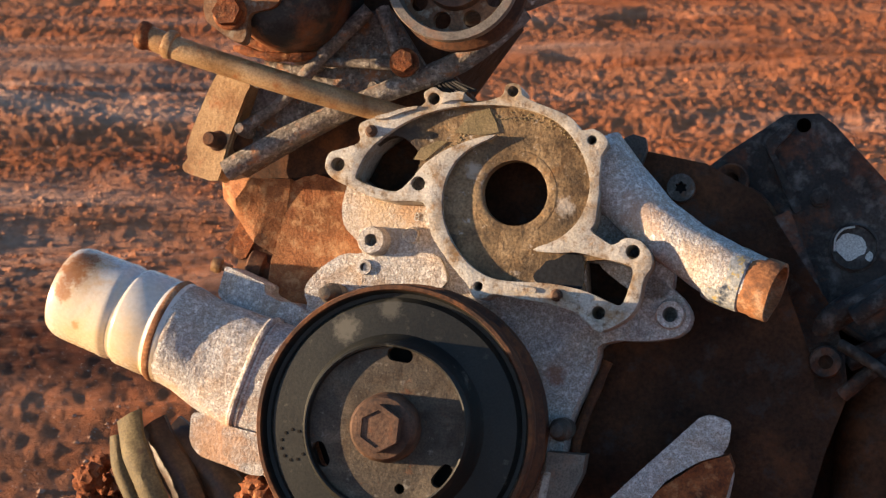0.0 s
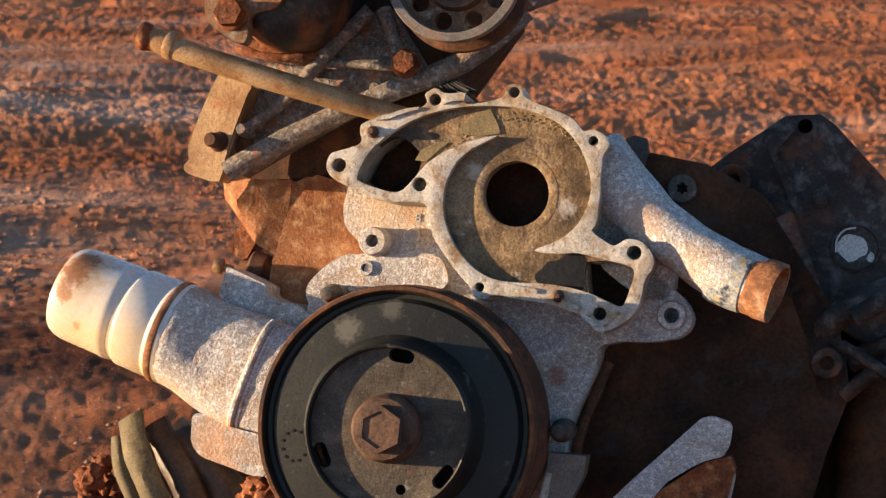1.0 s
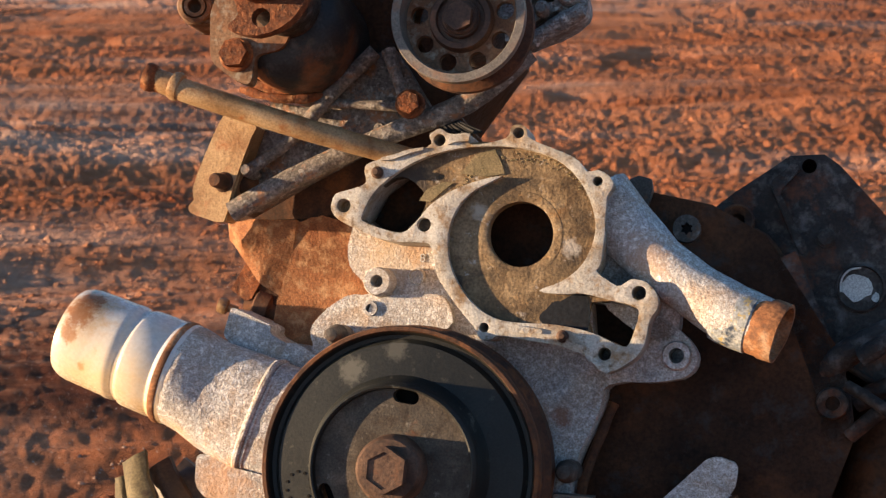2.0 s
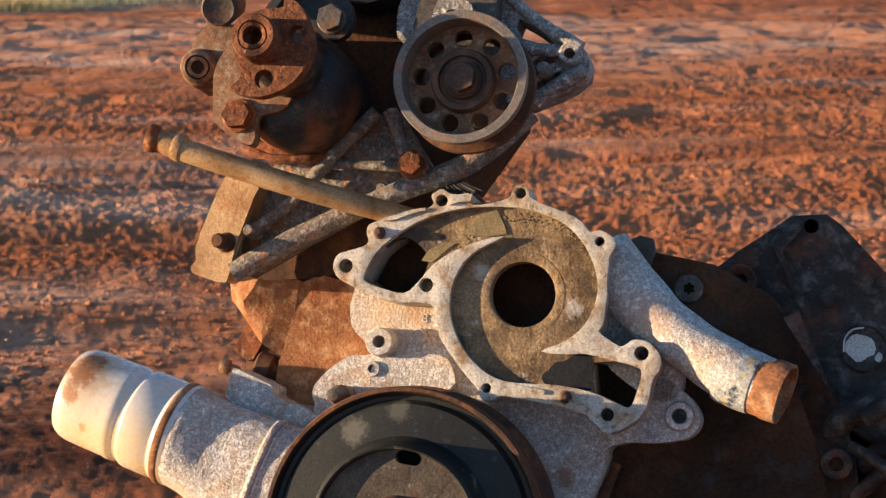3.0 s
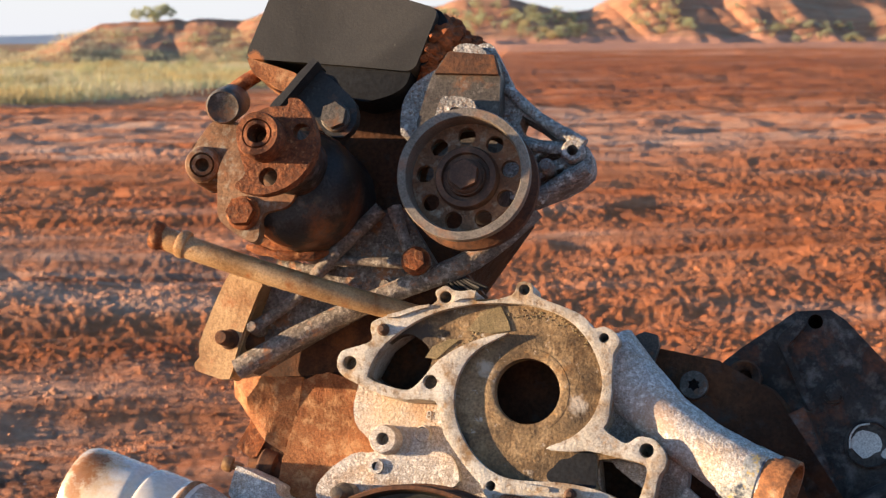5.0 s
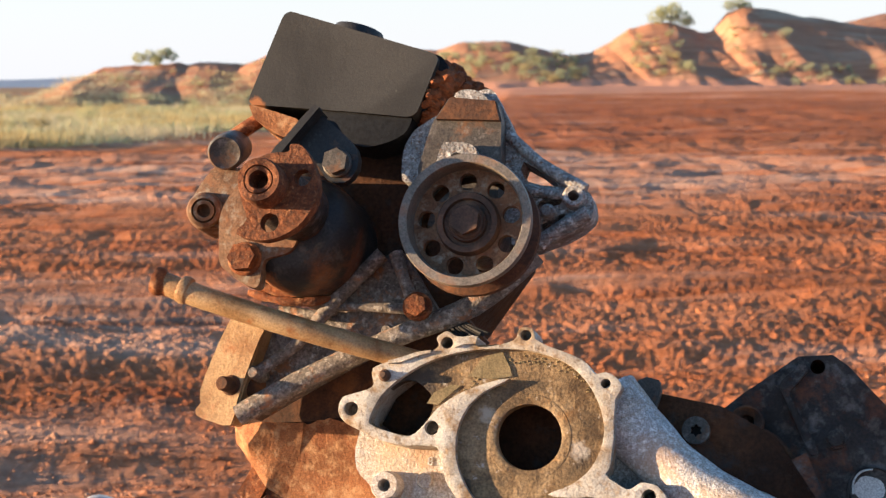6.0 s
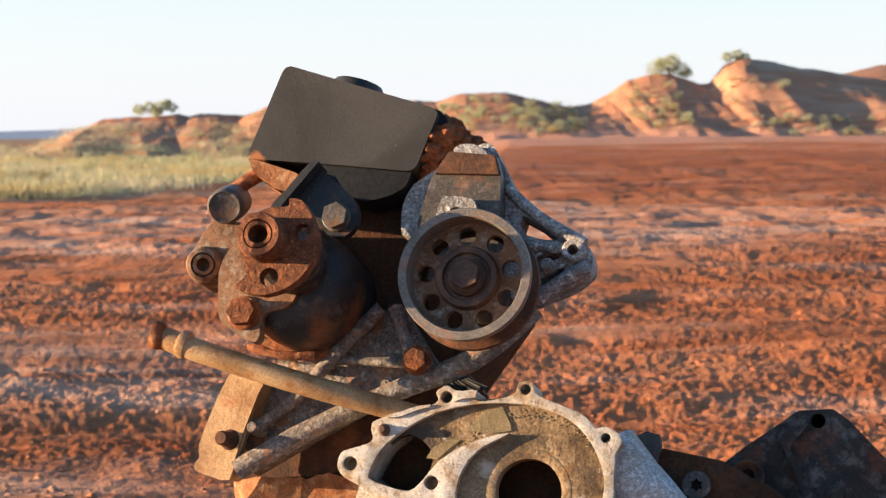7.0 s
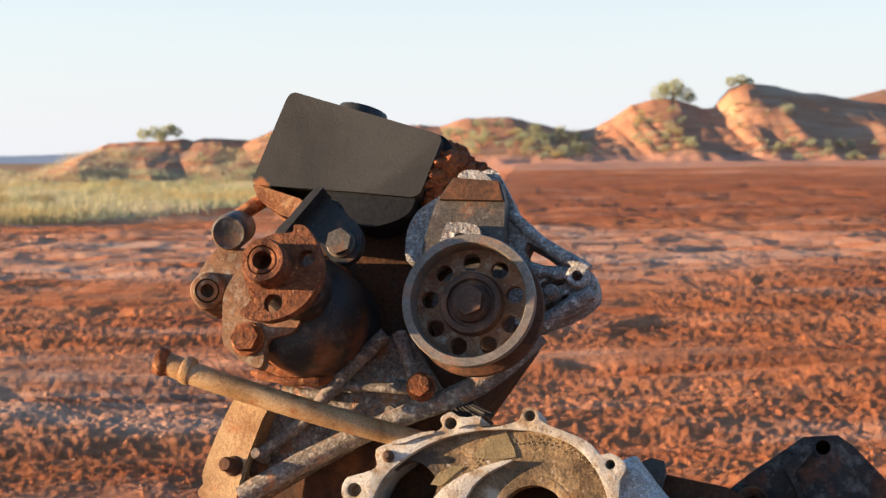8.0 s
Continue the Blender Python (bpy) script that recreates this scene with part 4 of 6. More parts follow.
bm, rings = bmesh.new(), []
for a, b in zip(SECTIONS, SECTIONS[1:] + SECTIONS[-1:]):
    for t in (0.0, 0.33, 0.67):
        sec = between(a, b, t)
        ring = []
        for k in range(56):
            q = section_point(sec, 2 * math.pi * k / 56)
            ring.append(bm.verts.new(q + Vector((0, 0, 1)) * 0.0009 * noise.noise(q * 130)))
        rings.append(ring)
        if a is b:
            break
for a, b in zip(rings, rings[1:]):
    for k in range(56):
        bm.faces.new((a[k], a[(k + 1) % 56], b[(k + 1) % 56], b[k]))
bm.faces.new(rings[0][::-1])
bm.faces.new(rings[-1])
housing = part("filter_housing", bm, ALU, engine, "salt-whitened aluminium filter housing", 50)
for sec, r in ((SECTIONS[6], 0.0030), (between(SECTIONS[6], SECTIONS[7], 0.22), 0.0016)):
    part("rib", tube(bmesh.new(), [section_point(sec, radians(a), -0.0006) for a in range(105, -106, -15)], r, 10, 1.0, 3, True, 0.12), ALU, housing)
bm = plate(bmesh.new(), rounded([(-0.2123, 0.3730), (-0.2075, 0.3933), (-0.1774, 0.3812), (-0.1782, 0.3755), (-0.1654, 0.3695), (-0.1571, 0.3699), (-0.1400, 0.3600), (-0.1472, 0.3400), (-0.1950, 0.3529)], 0.003), -0.07, -0.026, bevel=0.005, wobble=0.0005)
part("housing_lug", bm, ALU, housing)
bm = plate(bmesh.new(), rounded([(-0.2189, 0.2896), (-0.2181, 0.2660), (-0.2100, 0.2600), (-0.1724, 0.2490), (-0.1640, 0.2500), (-0.1640, 0.2850), (-0.1942, 0.2880)], 0.005), -0.06, -0.006, bevel=0.006, wobble=0.0008)
part("housing_foot", bm, ALU, housing)
part("housing_flange", plate(bmesh.new(), rounded([(-0.1929, 0.2828), (-0.1610, 0.2773), (-0.1607, 0.2490), (-0.1745, 0.2511), (-0.1914, 0.2621)], 0.004), -0.05, 0.002, bevel=0.004, wobble=0.001), ALU, housing)
part("bolt_boss", lathe(bmesh.new(), [(0, -0.02), (0.0089, -0.02), (0.0089, 0.004), (0.0067, 0.007), (0, 0.007)], along((-0.2109, 0.2748, -0.0160), (-0.2211, 0.2773, -0.0140)), 20, 0.0012), ALU, housing)
bm = bmesh.new()
for k, p in enumerate(((-0.1728, 0.2405, -0.0200), (-0.1638, 0.2345, -0.0160), (-0.1777, 0.2311, -0.0220))):
    clump(bm, p, (0.010, 0.008, 0.008), k * 4.3, 3, 0.4, 1.8)
tagged(part("rust_lump", bm, RUST, housing, "flaking orange rust"), kind="stuff")
p, q = Vector((-0.1924, 0.3936, -0.0780)), Vector((-0.2199, 0.4006, -0.0780))
bm = lathe(bmesh.new(), [(0, -0.004), (0.0089, -0.004), (0.0096, 0.0), (0.0137, 0.002), (0.0141, 0.012), (0.0129, 0.0135), (0.0093, 0.0145), (0.0089, 0.022), (0, 0.023)], along(p, q), 28, 0.0006)
part("oil_sender", bm, RUST_DARK, engine, "rusted oil pressure sender")
part("plug_knob", lathe(bmesh.new(), [(0, -0.004), (0.0030, -0.004), (0.0033, 0.003), (0.0056, 0.004), (0.0063, 0.007), (0.0052, 0.011), (0, 0.012)], along((-0.2294, 0.3943, -0.0920), (-0.2414, 0.3970, -0.0900)), 22), BRASSY, engine, "small tan plastic plug")
for c, h, r in (((-0.1256, 0.3764), -0.005, 0.0063), ((0.0377, 0.2944), -0.005, 0.0063)):
    part("stud_bolt", lathe(bmesh.new(), [(r * 1.25, -0.035), (r * 1.25, h - 0.008), (r, h - 0.006), (r * 0.75, h + 0.004), (r * 0.7, h + 0.010), (0, h + 0.011)], at(c), 20), STEEL_DARK, engine, "dark stud bolt")

# crankshaft pulley: ribbed rim, sloping web, sunk hub disc with three slots, big bolt
PC = (-0.0635, 0.2916)
bm = lathe(bmesh.new(), [(0.0796, -0.012), (0.0925, -0.012), (0.0940, -0.009), (0.0940, 0.008), (0.0888, 0.011), (0.0914, 0.015), (0.0881, 0.018), (0.0914, 0.021), (0.0881, 0.024), (0.0914, 0.027), (0.0881, 0.030), (0.0918, 0.034), (0.0921, 0.043), (0.0910, 0.0455), (0.0888, 0.0455), (0.0877, 0.043)], at(PC), 96)
pulley = part("crank_pulley", bm, RUST_DARK, engine, "black crankshaft pulley with a rusted ribbed rim")
part("pulley_web", lathe(bmesh.new(), [(0.0881, 0.044), (0.0862, 0.039), (0.0836, 0.0385), (0.0807, 0.0425), (0.0599, 0.0445), (0.0574, 0.048), (0.0551, 0.060), (0.0540, 0.0645), (0.0525, 0.0665), (0.0514, 0.066), (0.0507, 0.055)], at(PC), 96), RUBBER, pulley, "dusty black sloping web")
slots = [slot((PC[0] + 0.0466 * math.cos(a), PC[1] + 0.0466 * math.sin(a)), 0.0170, 0.0085, a + math.pi / 2) for a in (radians(83), radians(205), radians(323))]
part("hub_disc", plate(bmesh.new(), circle(PC, 0.0511, 64), 0.052, 0.060, slots + [circle((PC[0] + 0.0104, PC[1] - 0.0381), 0.0033, 14)], bevel=0.0006), PULLEY_DISC, pulley, "worn hub disc with three slots")
# black disc behind the slots: their unlit depth given as a colour
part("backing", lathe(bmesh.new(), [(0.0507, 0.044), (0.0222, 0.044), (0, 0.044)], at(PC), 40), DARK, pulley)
wash = part("crank_bolt", lathe(bmesh.new(), [(0.0226, 0.059), (0.0218, 0.066), (0.0211, 0.073), (0.0192, 0.0755), (0.0155, 0.076), (0, 0.076)], at(PC), 48), BOLT, pulley, "large rusted crank bolt")
part("bolt_head", plate(bmesh.new(), circle(PC, 0.0152, 6, 0.5), 0.075, 0.0868, [circle(PC, 0.0118, 6, 0.5)], bevel=0.0012, wobble=0.0005), BOLT, wash)
part("bolt_recess", plate(bmesh.new(), circle(PC, 0.0121, 6, 0.5), 0.0750, 0.0856, bevel=0.0003), BOLT, wash)
bm = bmesh.new()
for k in range(11):
    a = 2 * math.pi * k / 11
    c = (PC[0] - 0.0659 + 0.0085 * math.cos(a), PC[1] - 0.0163 + 0.0100 * math.sin(a))
    hd = 0.0445 - (math.hypot(c[0] - PC[0], c[1] - PC[1]) - 0.0599) * 0.096
    lathe(bm, [(0.0012, hd - 0.002), (0.0010, hd + 0.0006), (0, hd + 0.0006)], at(c), 8)
tagged(part("stamped_dots", bm, DARK, pulley, "ring of small stamped dots"), kind="stuff")

# small grey bracket beside the pulley
part("bracket_plate", plate(bmesh.new(), [(0.0303, 0.2795), (0.0559, 0.2790), (0.0544, 0.2663), (0.0444, 0.2432), (0.0301, 0.2421)], -0.03, -0.008, bevel=0.003), STEEL, engine)
part("bracket_plate", plate(bmesh.new(), [(0.0264, 0.2481), (0.0299, 0.2665), (0.0337, 0.2660), (0.0305, 0.2428)], -0.012, -0.004, bevel=0.001), ALU_FLANGE, engine)

# coolant pipe across the front
pipe = part("coolant_pipe", tube(bmesh.new(), [(-0.2577, 0.5455, 0.0220), (-0.2298, 0.5363, 0.0200), (-0.1547, 0.5161, 0.0100), (-0.0814, 0.5002, -0.0120)], [0.0081, 0.0081, 0.0078, 0.0074], 24, wob=0.012), BRASSY, engine, "tan steel coolant pipe with a beaded end")
d0, d1 = (-0.2577, 0.5455, 0.0220), (-0.2298, 0.5363, 0.0200)
part("bead", lathe(bmesh.new(), [(0.0078, -0.004), (0.0096, -0.003), (0.0104, 0.0), (0.0096, 0.003), (0.0078, 0.004)], along((-0.2421, 0.5409, 0.0210), (-0.2298, 0.5363, 0.0200)), 28), BRASSY, pipe)
part("pipe_mouth", lathe(bmesh.new(), [(0, -0.002), (0.0059, -0.002), (0.0063, 0.006), (0.0078, 0.0075), (0.0096, 0.007), (0.0102, 0.004), (0.0096, 0.001), (0.0083, -0.001), (0.0081, -0.008)], along((-0.2577, 0.5455, 0.0220), (-0.2666, 0.5483, 0.0230)), 28, 0.0007), RUST, pipe, "rust-crusted pipe mouth")

# tan strap plate
bm = plate(bmesh.new(), smooth_loop([(-0.2251, 0.5252), (-0.2194, 0.5286), (-0.1980, 0.5227), (-0.1999, 0.5146), (-0.2083, 0.4893), (-0.2136, 0.4690), (-0.2170, 0.4527), (-0.2311, 0.4546), (-0.2436, 0.4586), (-0.2449, 0.4638), (-0.2414, 0.4680), (-0.2428, 0.4768), (-0.2352, 0.5006)], 2), -0.030, -0.025, bevel=0.001)
edge = max(v.co.x for v in bm.verts)
for v in bm.verts:
    v.co.z += 0.10 * (v.co.x - edge) + 0.003
strap = part("strap_plate", bm, BRASSY, engine, "tan bent steel strap")
part("strap_side", plate(bmesh.new(), [(-0.2021, 0.5226), (-0.1979, 0.5219), (-0.2074, 0.4892), (-0.2159, 0.4541), (-0.2188, 0.4532), (-0.2100, 0.4899)], -0.046, -0.0265, bevel=0.001), BRASSY, strap)
p, q = Vector((-0.2190, 0.4809, -0.0250)), Vector((-0.2203, 0.4803, -0.0060))
part("bolt", lathe(bmesh.new(), [(0.0074, -0.003), (0.0074, 0.001), (0.0056, 0.003), (0.0052, 0.016), (0.0041, 0.018), (0, 0.018)], along(p, q), 20), RUST_DARK, strap, "rusted bolt")
part("spacer", lathe(bmesh.new(), [(0, -0.012), (0.0085, -0.012), (0.0089, 0.006), (0.0074, 0.008), (0, 0.008)], along((-0.2137, 0.4830, -0.0400), (-0.2209, 0.4831, -0.0300)), 22), RUST_DARK, strap)

# auxiliary bracket: web with raised struts
web = part("aux_bracket", plate(bmesh.new(), [(-0.2131, 0.4656), (-0.2105, 0.4940), (-0.2052, 0.5227), (-0.1557, 0.5402), (-0.1331, 0.5777), (-0.1041, 0.5822), (-0.0769, 0.5419), (-0.1084, 0.5190), (-0.1643, 0.4873), (-0.2084, 0.4598)], -0.065, -0.045, bevel=0.002), ALU_DIRTY, engine, "dusty cast aluminium accessory bracket with ribs")
STRUTS = [([(-0.2133, 0.4606, -0.0280), (-0.1597, 0.4913, -0.0280), (-0.1042, 0.5178, -0.0280), (-0.0472, 0.5429, -0.0280), (-0.0054, 0.5799, -0.0300)], [0.0078, 0.0074, 0.0074, 0.0081, 0.0074]),
          ([(-0.2065, 0.4903, -0.0340), (-0.1756, 0.5129, -0.0340), (-0.1483, 0.5455, -0.0320), (-0.1165, 0.5787, -0.0320)], [0.0044, 0.0044, 0.0052, 0.0056]),
          ([(-0.1553, 0.5408, -0.0360), (-0.1241, 0.5410, -0.0360), (-0.0927, 0.5398, -0.0340)], [0.0033, 0.0033, 0.0044]),
          ([(-0.1075, 0.5800, -0.0340), (-0.0988, 0.5594, -0.0320), (-0.0908, 0.5432, -0.0300)], [0.0052, 0.0041, 0.0059]),
          ([(-0.2097, 0.4926, -0.0340), (-0.2043, 0.5214, -0.0360)], [0.0033, 0.0033]),
          ([(-0.1922, 0.5394, -0.0400), (-0.1659, 0.5348, -0.0380), (-0.1495, 0.5392, -0.0380)], [0.0037, 0.0037, 0.0037])]
for pts, rad in STRUTS:
    part("strut", tube(bmesh.new(), pts, rad, 14, 1.0, 5, True, 0.08), ALU_DIRTY, web)
part("boss", lathe(bmesh.new(), [(0.0048, -0.045), (0.0044, -0.036), (0.0033, -0.033), (0, -0.033)], at((-0.1106, 0.5244)), 18), ALU_DIRTY, web)
part("boss", lathe(bmesh.new(), [(0.0056, -0.045), (0.0048, -0.026), (0.0033, -0.023), (0, -0.023)], at((-0.2035, 0.4906)), 18), ALU_DIRTY, web)
bolt("bracket_bolt", (-0.0857, 0.5393), 0.0081, -0.018, RUST, web, 0.7, 1.25, 0.6, "orange rusted hex bolt")

# triangular casting behind the idler
tri = part("idler_bracket", plate(bmesh.new(), smooth_loop([(-0.0449, 0.6944), (-0.0340, 0.6868), (-0.0233, 0.6646), (-0.0123, 0.6499), (0.0130, 0.6322), (0.0274, 0.6250), (0.0348, 0.6139), (0.0343, 0.6036), (0.0261, 0.5953), (0.0089, 0.5868), (-0.0104, 0.5810), (-0.0325, 0.5886), (-0.0693, 0.6043), (-0.0887, 0.6244), (-0.1000, 0.6284), (-0.1004, 0.6490), (-0.0931, 0.6647), (-0.0734, 0.6779)], 3), -0.040, -0.012, [smooth_loop([(-0.0143, 0.6418), (0.0073, 0.6281), (0.0094, 0.6241), (-0.0125, 0.6280)], 2), smooth_loop([(-0.0020, 0.6137), (0.0121, 0.6154), (0.0122, 0.6114), (-0.0018, 0.6081)], 2), smooth_loop([(-0.0005, 0.5969), (0.0140, 0.6050), (0.0157, 0.6027), (0.0012, 0.5922)], 2), circle((0.0214, 0.6174), 0.0041, 16)], bevel=0.004, wobble=0.001), WHITE_ALU, engine, "white-corroded cast aluminium idler bracket")
for pts, rad in (([(-0.0260, 0.6613, -0.0120), (-0.0028, 0.6405, -0.0100), (0.0296, 0.6201, -0.0080)], [0.0044, 0.0041, 0.0052]), ([(-0.0138, 0.6211, -0.0100), (0.0181, 0.6169, -0.0080)], [0.0041, 0.0037]), ([(-0.0008, 0.5843, -0.0120), (0.0147, 0.5947, -0.0100), (0.0325, 0.6051, -0.0080)], [0.0059, 0.0052, 0.0052])):
    part("rib", tube(bmesh.new(), pts, rad, 12, 1.0, 5, True, 0.12), WHITE_ALU, tri)
part("boss", lathe(bmesh.new(), [(0.0089, -0.03), (0.0081, -0.005), (0.0067, -0.003), (0.0039, -0.003), (0.0037, -0.02)], at((0.0225, 0.6156)), 24, 0.0006), WHITE_ALU, tri)
part("boss", lathe(bmesh.new(), [(0.0059, -0.03), (0.0052, -0.003), (0.0037, 0.0), (0, 0.0)], at((0.0049, 0.6047)), 18, 0.0008), WHITE_ALU, tri)
# tensioner body over it
body = part("tensioner_arm", plate(bmesh.new(), [(-0.0757, 0.6657), (-0.0654, 0.6820), (-0.0317, 0.6794), (-0.0279, 0.6672), (-0.0268, 0.6279), (-0.0287, 0.5845), (-0.0802, 0.5918), (-0.0846, 0.6317), (-0.0797, 0.6519)], -0.03, 0.008, bevel=0.003), STEEL_DARK, engine, "dark brown steel tensioner arm")
part("arm_cap", plate(bmesh.new(), [(-0.0728, 0.6657), (-0.0633, 0.6811), (-0.0321, 0.6784), (-0.0283, 0.6647)], -0.03, 0.013, bevel=0.004), RUST_DARK, body)
part("pad", plate(bmesh.new(), smooth_loop([(-0.0678, 0.6288), (-0.0671, 0.6439), (-0.0618, 0.6479), (-0.0467, 0.6463), (-0.0417, 0.6407), (-0.0419, 0.6289)], 3), 0.006, 0.018, [circle((-0.0556, 0.6352), 0.0052, 16)], bevel=0.003), WHITE_ALU, body, "white oxidised pad")
part("clip", plate(bmesh.new(), smooth_loop([(-0.0640, 0.6860), (-0.0586, 0.6909), (-0.0473, 0.6900), (-0.0397, 0.6834), (-0.0403, 0.6793), (-0.0509, 0.6818)], 3), -0.03, -0.002, bevel=0.004), WHITE_ALU, body, "white oxidised clip")

# idler pulley
IC = (-0.0387, 0.5842)
bm = lathe(bmesh.new(), [(0.0352, 0.033), (0.0363, 0.033), (0.0366, 0.045), (0.0414, 0.052), (0.0440, 0.055), (0.0444, 0.060), (0.0437, 0.062), (0.0385, 0.062), (0.0377, 0.060), (0.0374, 0.044)], at(IC), 80)
part_back = lathe(bmesh.new(), [(0.0333, 0.024), (0.0440, 0.024), (0.0451, 0.0265), (0.0448, 0.032), (0.0363, 0.036)], at(IC), 80)
idler = part("idler_pulley", bm, STEEL, engine, "dull steel idler pulley with round holes")
part("pulley_web", plate(bmesh.new(), circle(IC, 0.0377, 64), 0.040, 0.046, [circle((IC[0] + 0.0289 * math.cos(a), IC[1] + 0.0289 * math.sin(a)), 0.0059, 18) for a in [radians(54 + 40 * k) for k in range(9)]], bevel=0.001), DUST_STEEL, idler, "dark web with nine holes")
part("rear_flange", part_back, RUST_DARK, idler, "rust-brown rear flange")
part("hub", lathe(bmesh.new(), [(0.0215, 0.045), (0.0211, 0.050), (0.0200, 0.053), (0.0163, 0.053), (0.0155, 0.050), (0.0133, 0.050), (0.0126, 0.054), (0, 0.054)], at(IC), 48), BOLT, idler)
bolt("idler_bolt", IC, 0.0100, 0.054, BOLT, idler, 0.45, 1.15, 0.55, "dusty hex bolt")
part("shaft", lathe(bmesh.new(), [(0.0185, -0.02), (0.0185, 0.041), (0, 0.041)], at(IC), 32), IRON, idler)

# power steering pump
ps = part("steering_pump", lathe(bmesh.new(), [(0.0370, -0.10), (0.0422, -0.09), (0.0426, -0.03), (0.0422, -0.012), (0.0400, 0.000), (0.0355, 0.008), (0.0259, 0.014), (0, 0.014)], at((-0.1704, 0.5877)), 56), PUMP, engine, "black power steering pump with rusty hub")
part("pump_ring", lathe(bmesh.new(), [(0.0414, -0.06), (0.0466, -0.058), (0.0474, -0.03), (0.0459, -0.024), (0.0407, -0.022)], at((-0.1807, 0.5908)), 56, 0.0006), RUST, ps)
part("mounting_plate", plate(bmesh.new(), rounded([(-0.2228, 0.5954), (-0.2162, 0.6101), (-0.2058, 0.6247), (-0.1722, 0.6168), (-0.1598, 0.5888), (-0.1684, 0.5689), (-0.1884, 0.5646), (-0.1898, 0.5425), (-0.2007, 0.5462), (-0.2200, 0.5594)], 0.006), 0.006, 0.018, bevel=0.0015, wobble=0.0004), DUST_STEEL, ps, "brown steel mounting plate")
part("rust_crust", tube(bmesh.new(), [(-0.2128, 0.5488, -0.0300), (-0.1921, 0.5435, -0.0250), (-0.1710, 0.5423, -0.0250), (-0.1510, 0.5452, -0.0300)], [0.0026, 0.0037, 0.0033, 0.0026], 10, 1.0, 6, True, 0.6), RUST, ps)
strapb = part("pump_strap", plate(bmesh.new(), smooth_loop([(-0.1606, 0.6763), (-0.1547, 0.6688), (-0.1385, 0.6552), (-0.1279, 0.6442), (-0.1262, 0.6301), (-0.1348, 0.6196), (-0.1484, 0.6227), (-0.1584, 0.6361), (-0.1752, 0.6405), (-0.1902, 0.6405), (-0.1796, 0.6536)], 2), 0.005, 0.014, bevel=0.0015), BLACK, ps, "black bent steel strap")
part("strap_flange", plate(bmesh.new(), [(-0.1846, 0.6348), (-0.1743, 0.6485), (-0.1557, 0.6720), (-0.1530, 0.6696), (-0.1709, 0.6469), (-0.1805, 0.6340)], 0.004, 0.028, bevel=0.001), BLACK, strapb)
bolt("bolt", (-0.1406, 0.6334), 0.0093, 0.015, STEEL_DARK, ps, 0.4, 1.12, 0.6)
bolt("bolt", (-0.2012, 0.5641), 0.0100, 0.018, RUST, ps, 0.1, 1.2, 0.75, "rusted hex bolt")
flange = part("pump_flange", plate(bmesh.new(), smooth_loop([(-0.1830, 0.6105), (-0.1652, 0.6201), (-0.1515, 0.6212), (-0.1503, 0.6265), (-0.1425, 0.6250), (-0.1358, 0.6163), (-0.1302, 0.6031), (-0.1313, 0.5882), (-0.1404, 0.5732), (-0.1531, 0.5649), (-0.1681, 0.5624), (-0.1807, 0.5653), (-0.1826, 0.5697), (-0.1762, 0.5765), (-0.1822, 0.5915)], 3), 0.082, 0.092, [circle((-0.1607, 0.5741), 0.0063, 20), circle((-0.1406, 0.6042), 0.0056, 20)], bevel=0.0015, wobble=0.0006), RUST_RED, ps, "flaky orange pulley flange")
part("pump_hub", lathe(bmesh.new(), [(0.0163, 0.016), (0.0152, 0.106), (0.0141, 0.110), (0.0100, 0.110), (0.0093, 0.107), (0.0089, 0.110), (0.0063, 0.110), (0.0056, 0.104), (0.0052, 0.084), (0, 0.084)], at((-0.1649, 0.5986)), 44, 0.0004), RUST_RED, ps, "rusty shaft hub")
part("flange_back", lathe(bmesh.new(), [(0.0222, 0.012), (0.0185, 0.083), (0, 0.083)], at((-0.1670, 0.5994)), 36), IRON, ps)
# hose unions at the pump's side
cyl = part("hose_union", lathe(bmesh.new(), [(0.0126, -0.04), (0.0133, 0.0), (0.0126, 0.010), (0.0111, 0.013), (0.0096, 0.0125), (0, 0.0125)], along((-0.2273, 0.6457, 0.0000), (-0.2220, 0.6368, 0.0250)), 32, 0.0005), STEEL_DARK, ps, "dusty steel union cap")
part("union_arm", plate(bmesh.new(), rounded([(-0.2365, 0.6349), (-0.2126, 0.6333), (-0.2065, 0.6209), (-0.2237, 0.6064), (-0.2273, 0.5899), (-0.2467, 0.5885), (-0.2546, 0.5999), (-0.2470, 0.6190)], 0.005), -0.035, 0.000, bevel=0.004, wobble=0.0005), DUST_STEEL, ps, "dusty cast union block")
part("banjo", lathe(bmesh.new(), [(0.0122, -0.025), (0.0126, 0.004), (0.0115, 0.008), (0.0089, 0.009), (0.0078, 0.006), (0.0074, 0.009), (0.0048, 0.009), (0.0041, 0.0), (0, -0.002)], along((-0.2388, 0.6016, 0.0040), (-0.2337, 0.5964, 0.0240)), 32, 0.0004), DUST_STEEL, ps, "open hose union")
part("feed_pipe", tube(bmesh.new(), [(-0.2361, 0.6629, -0.0300), (-0.2231, 0.6744, -0.0340), (-0.2051, 0.6881, -0.0400)], 0.0056, 14), RUST, engine, "rusty orange feed pipe")

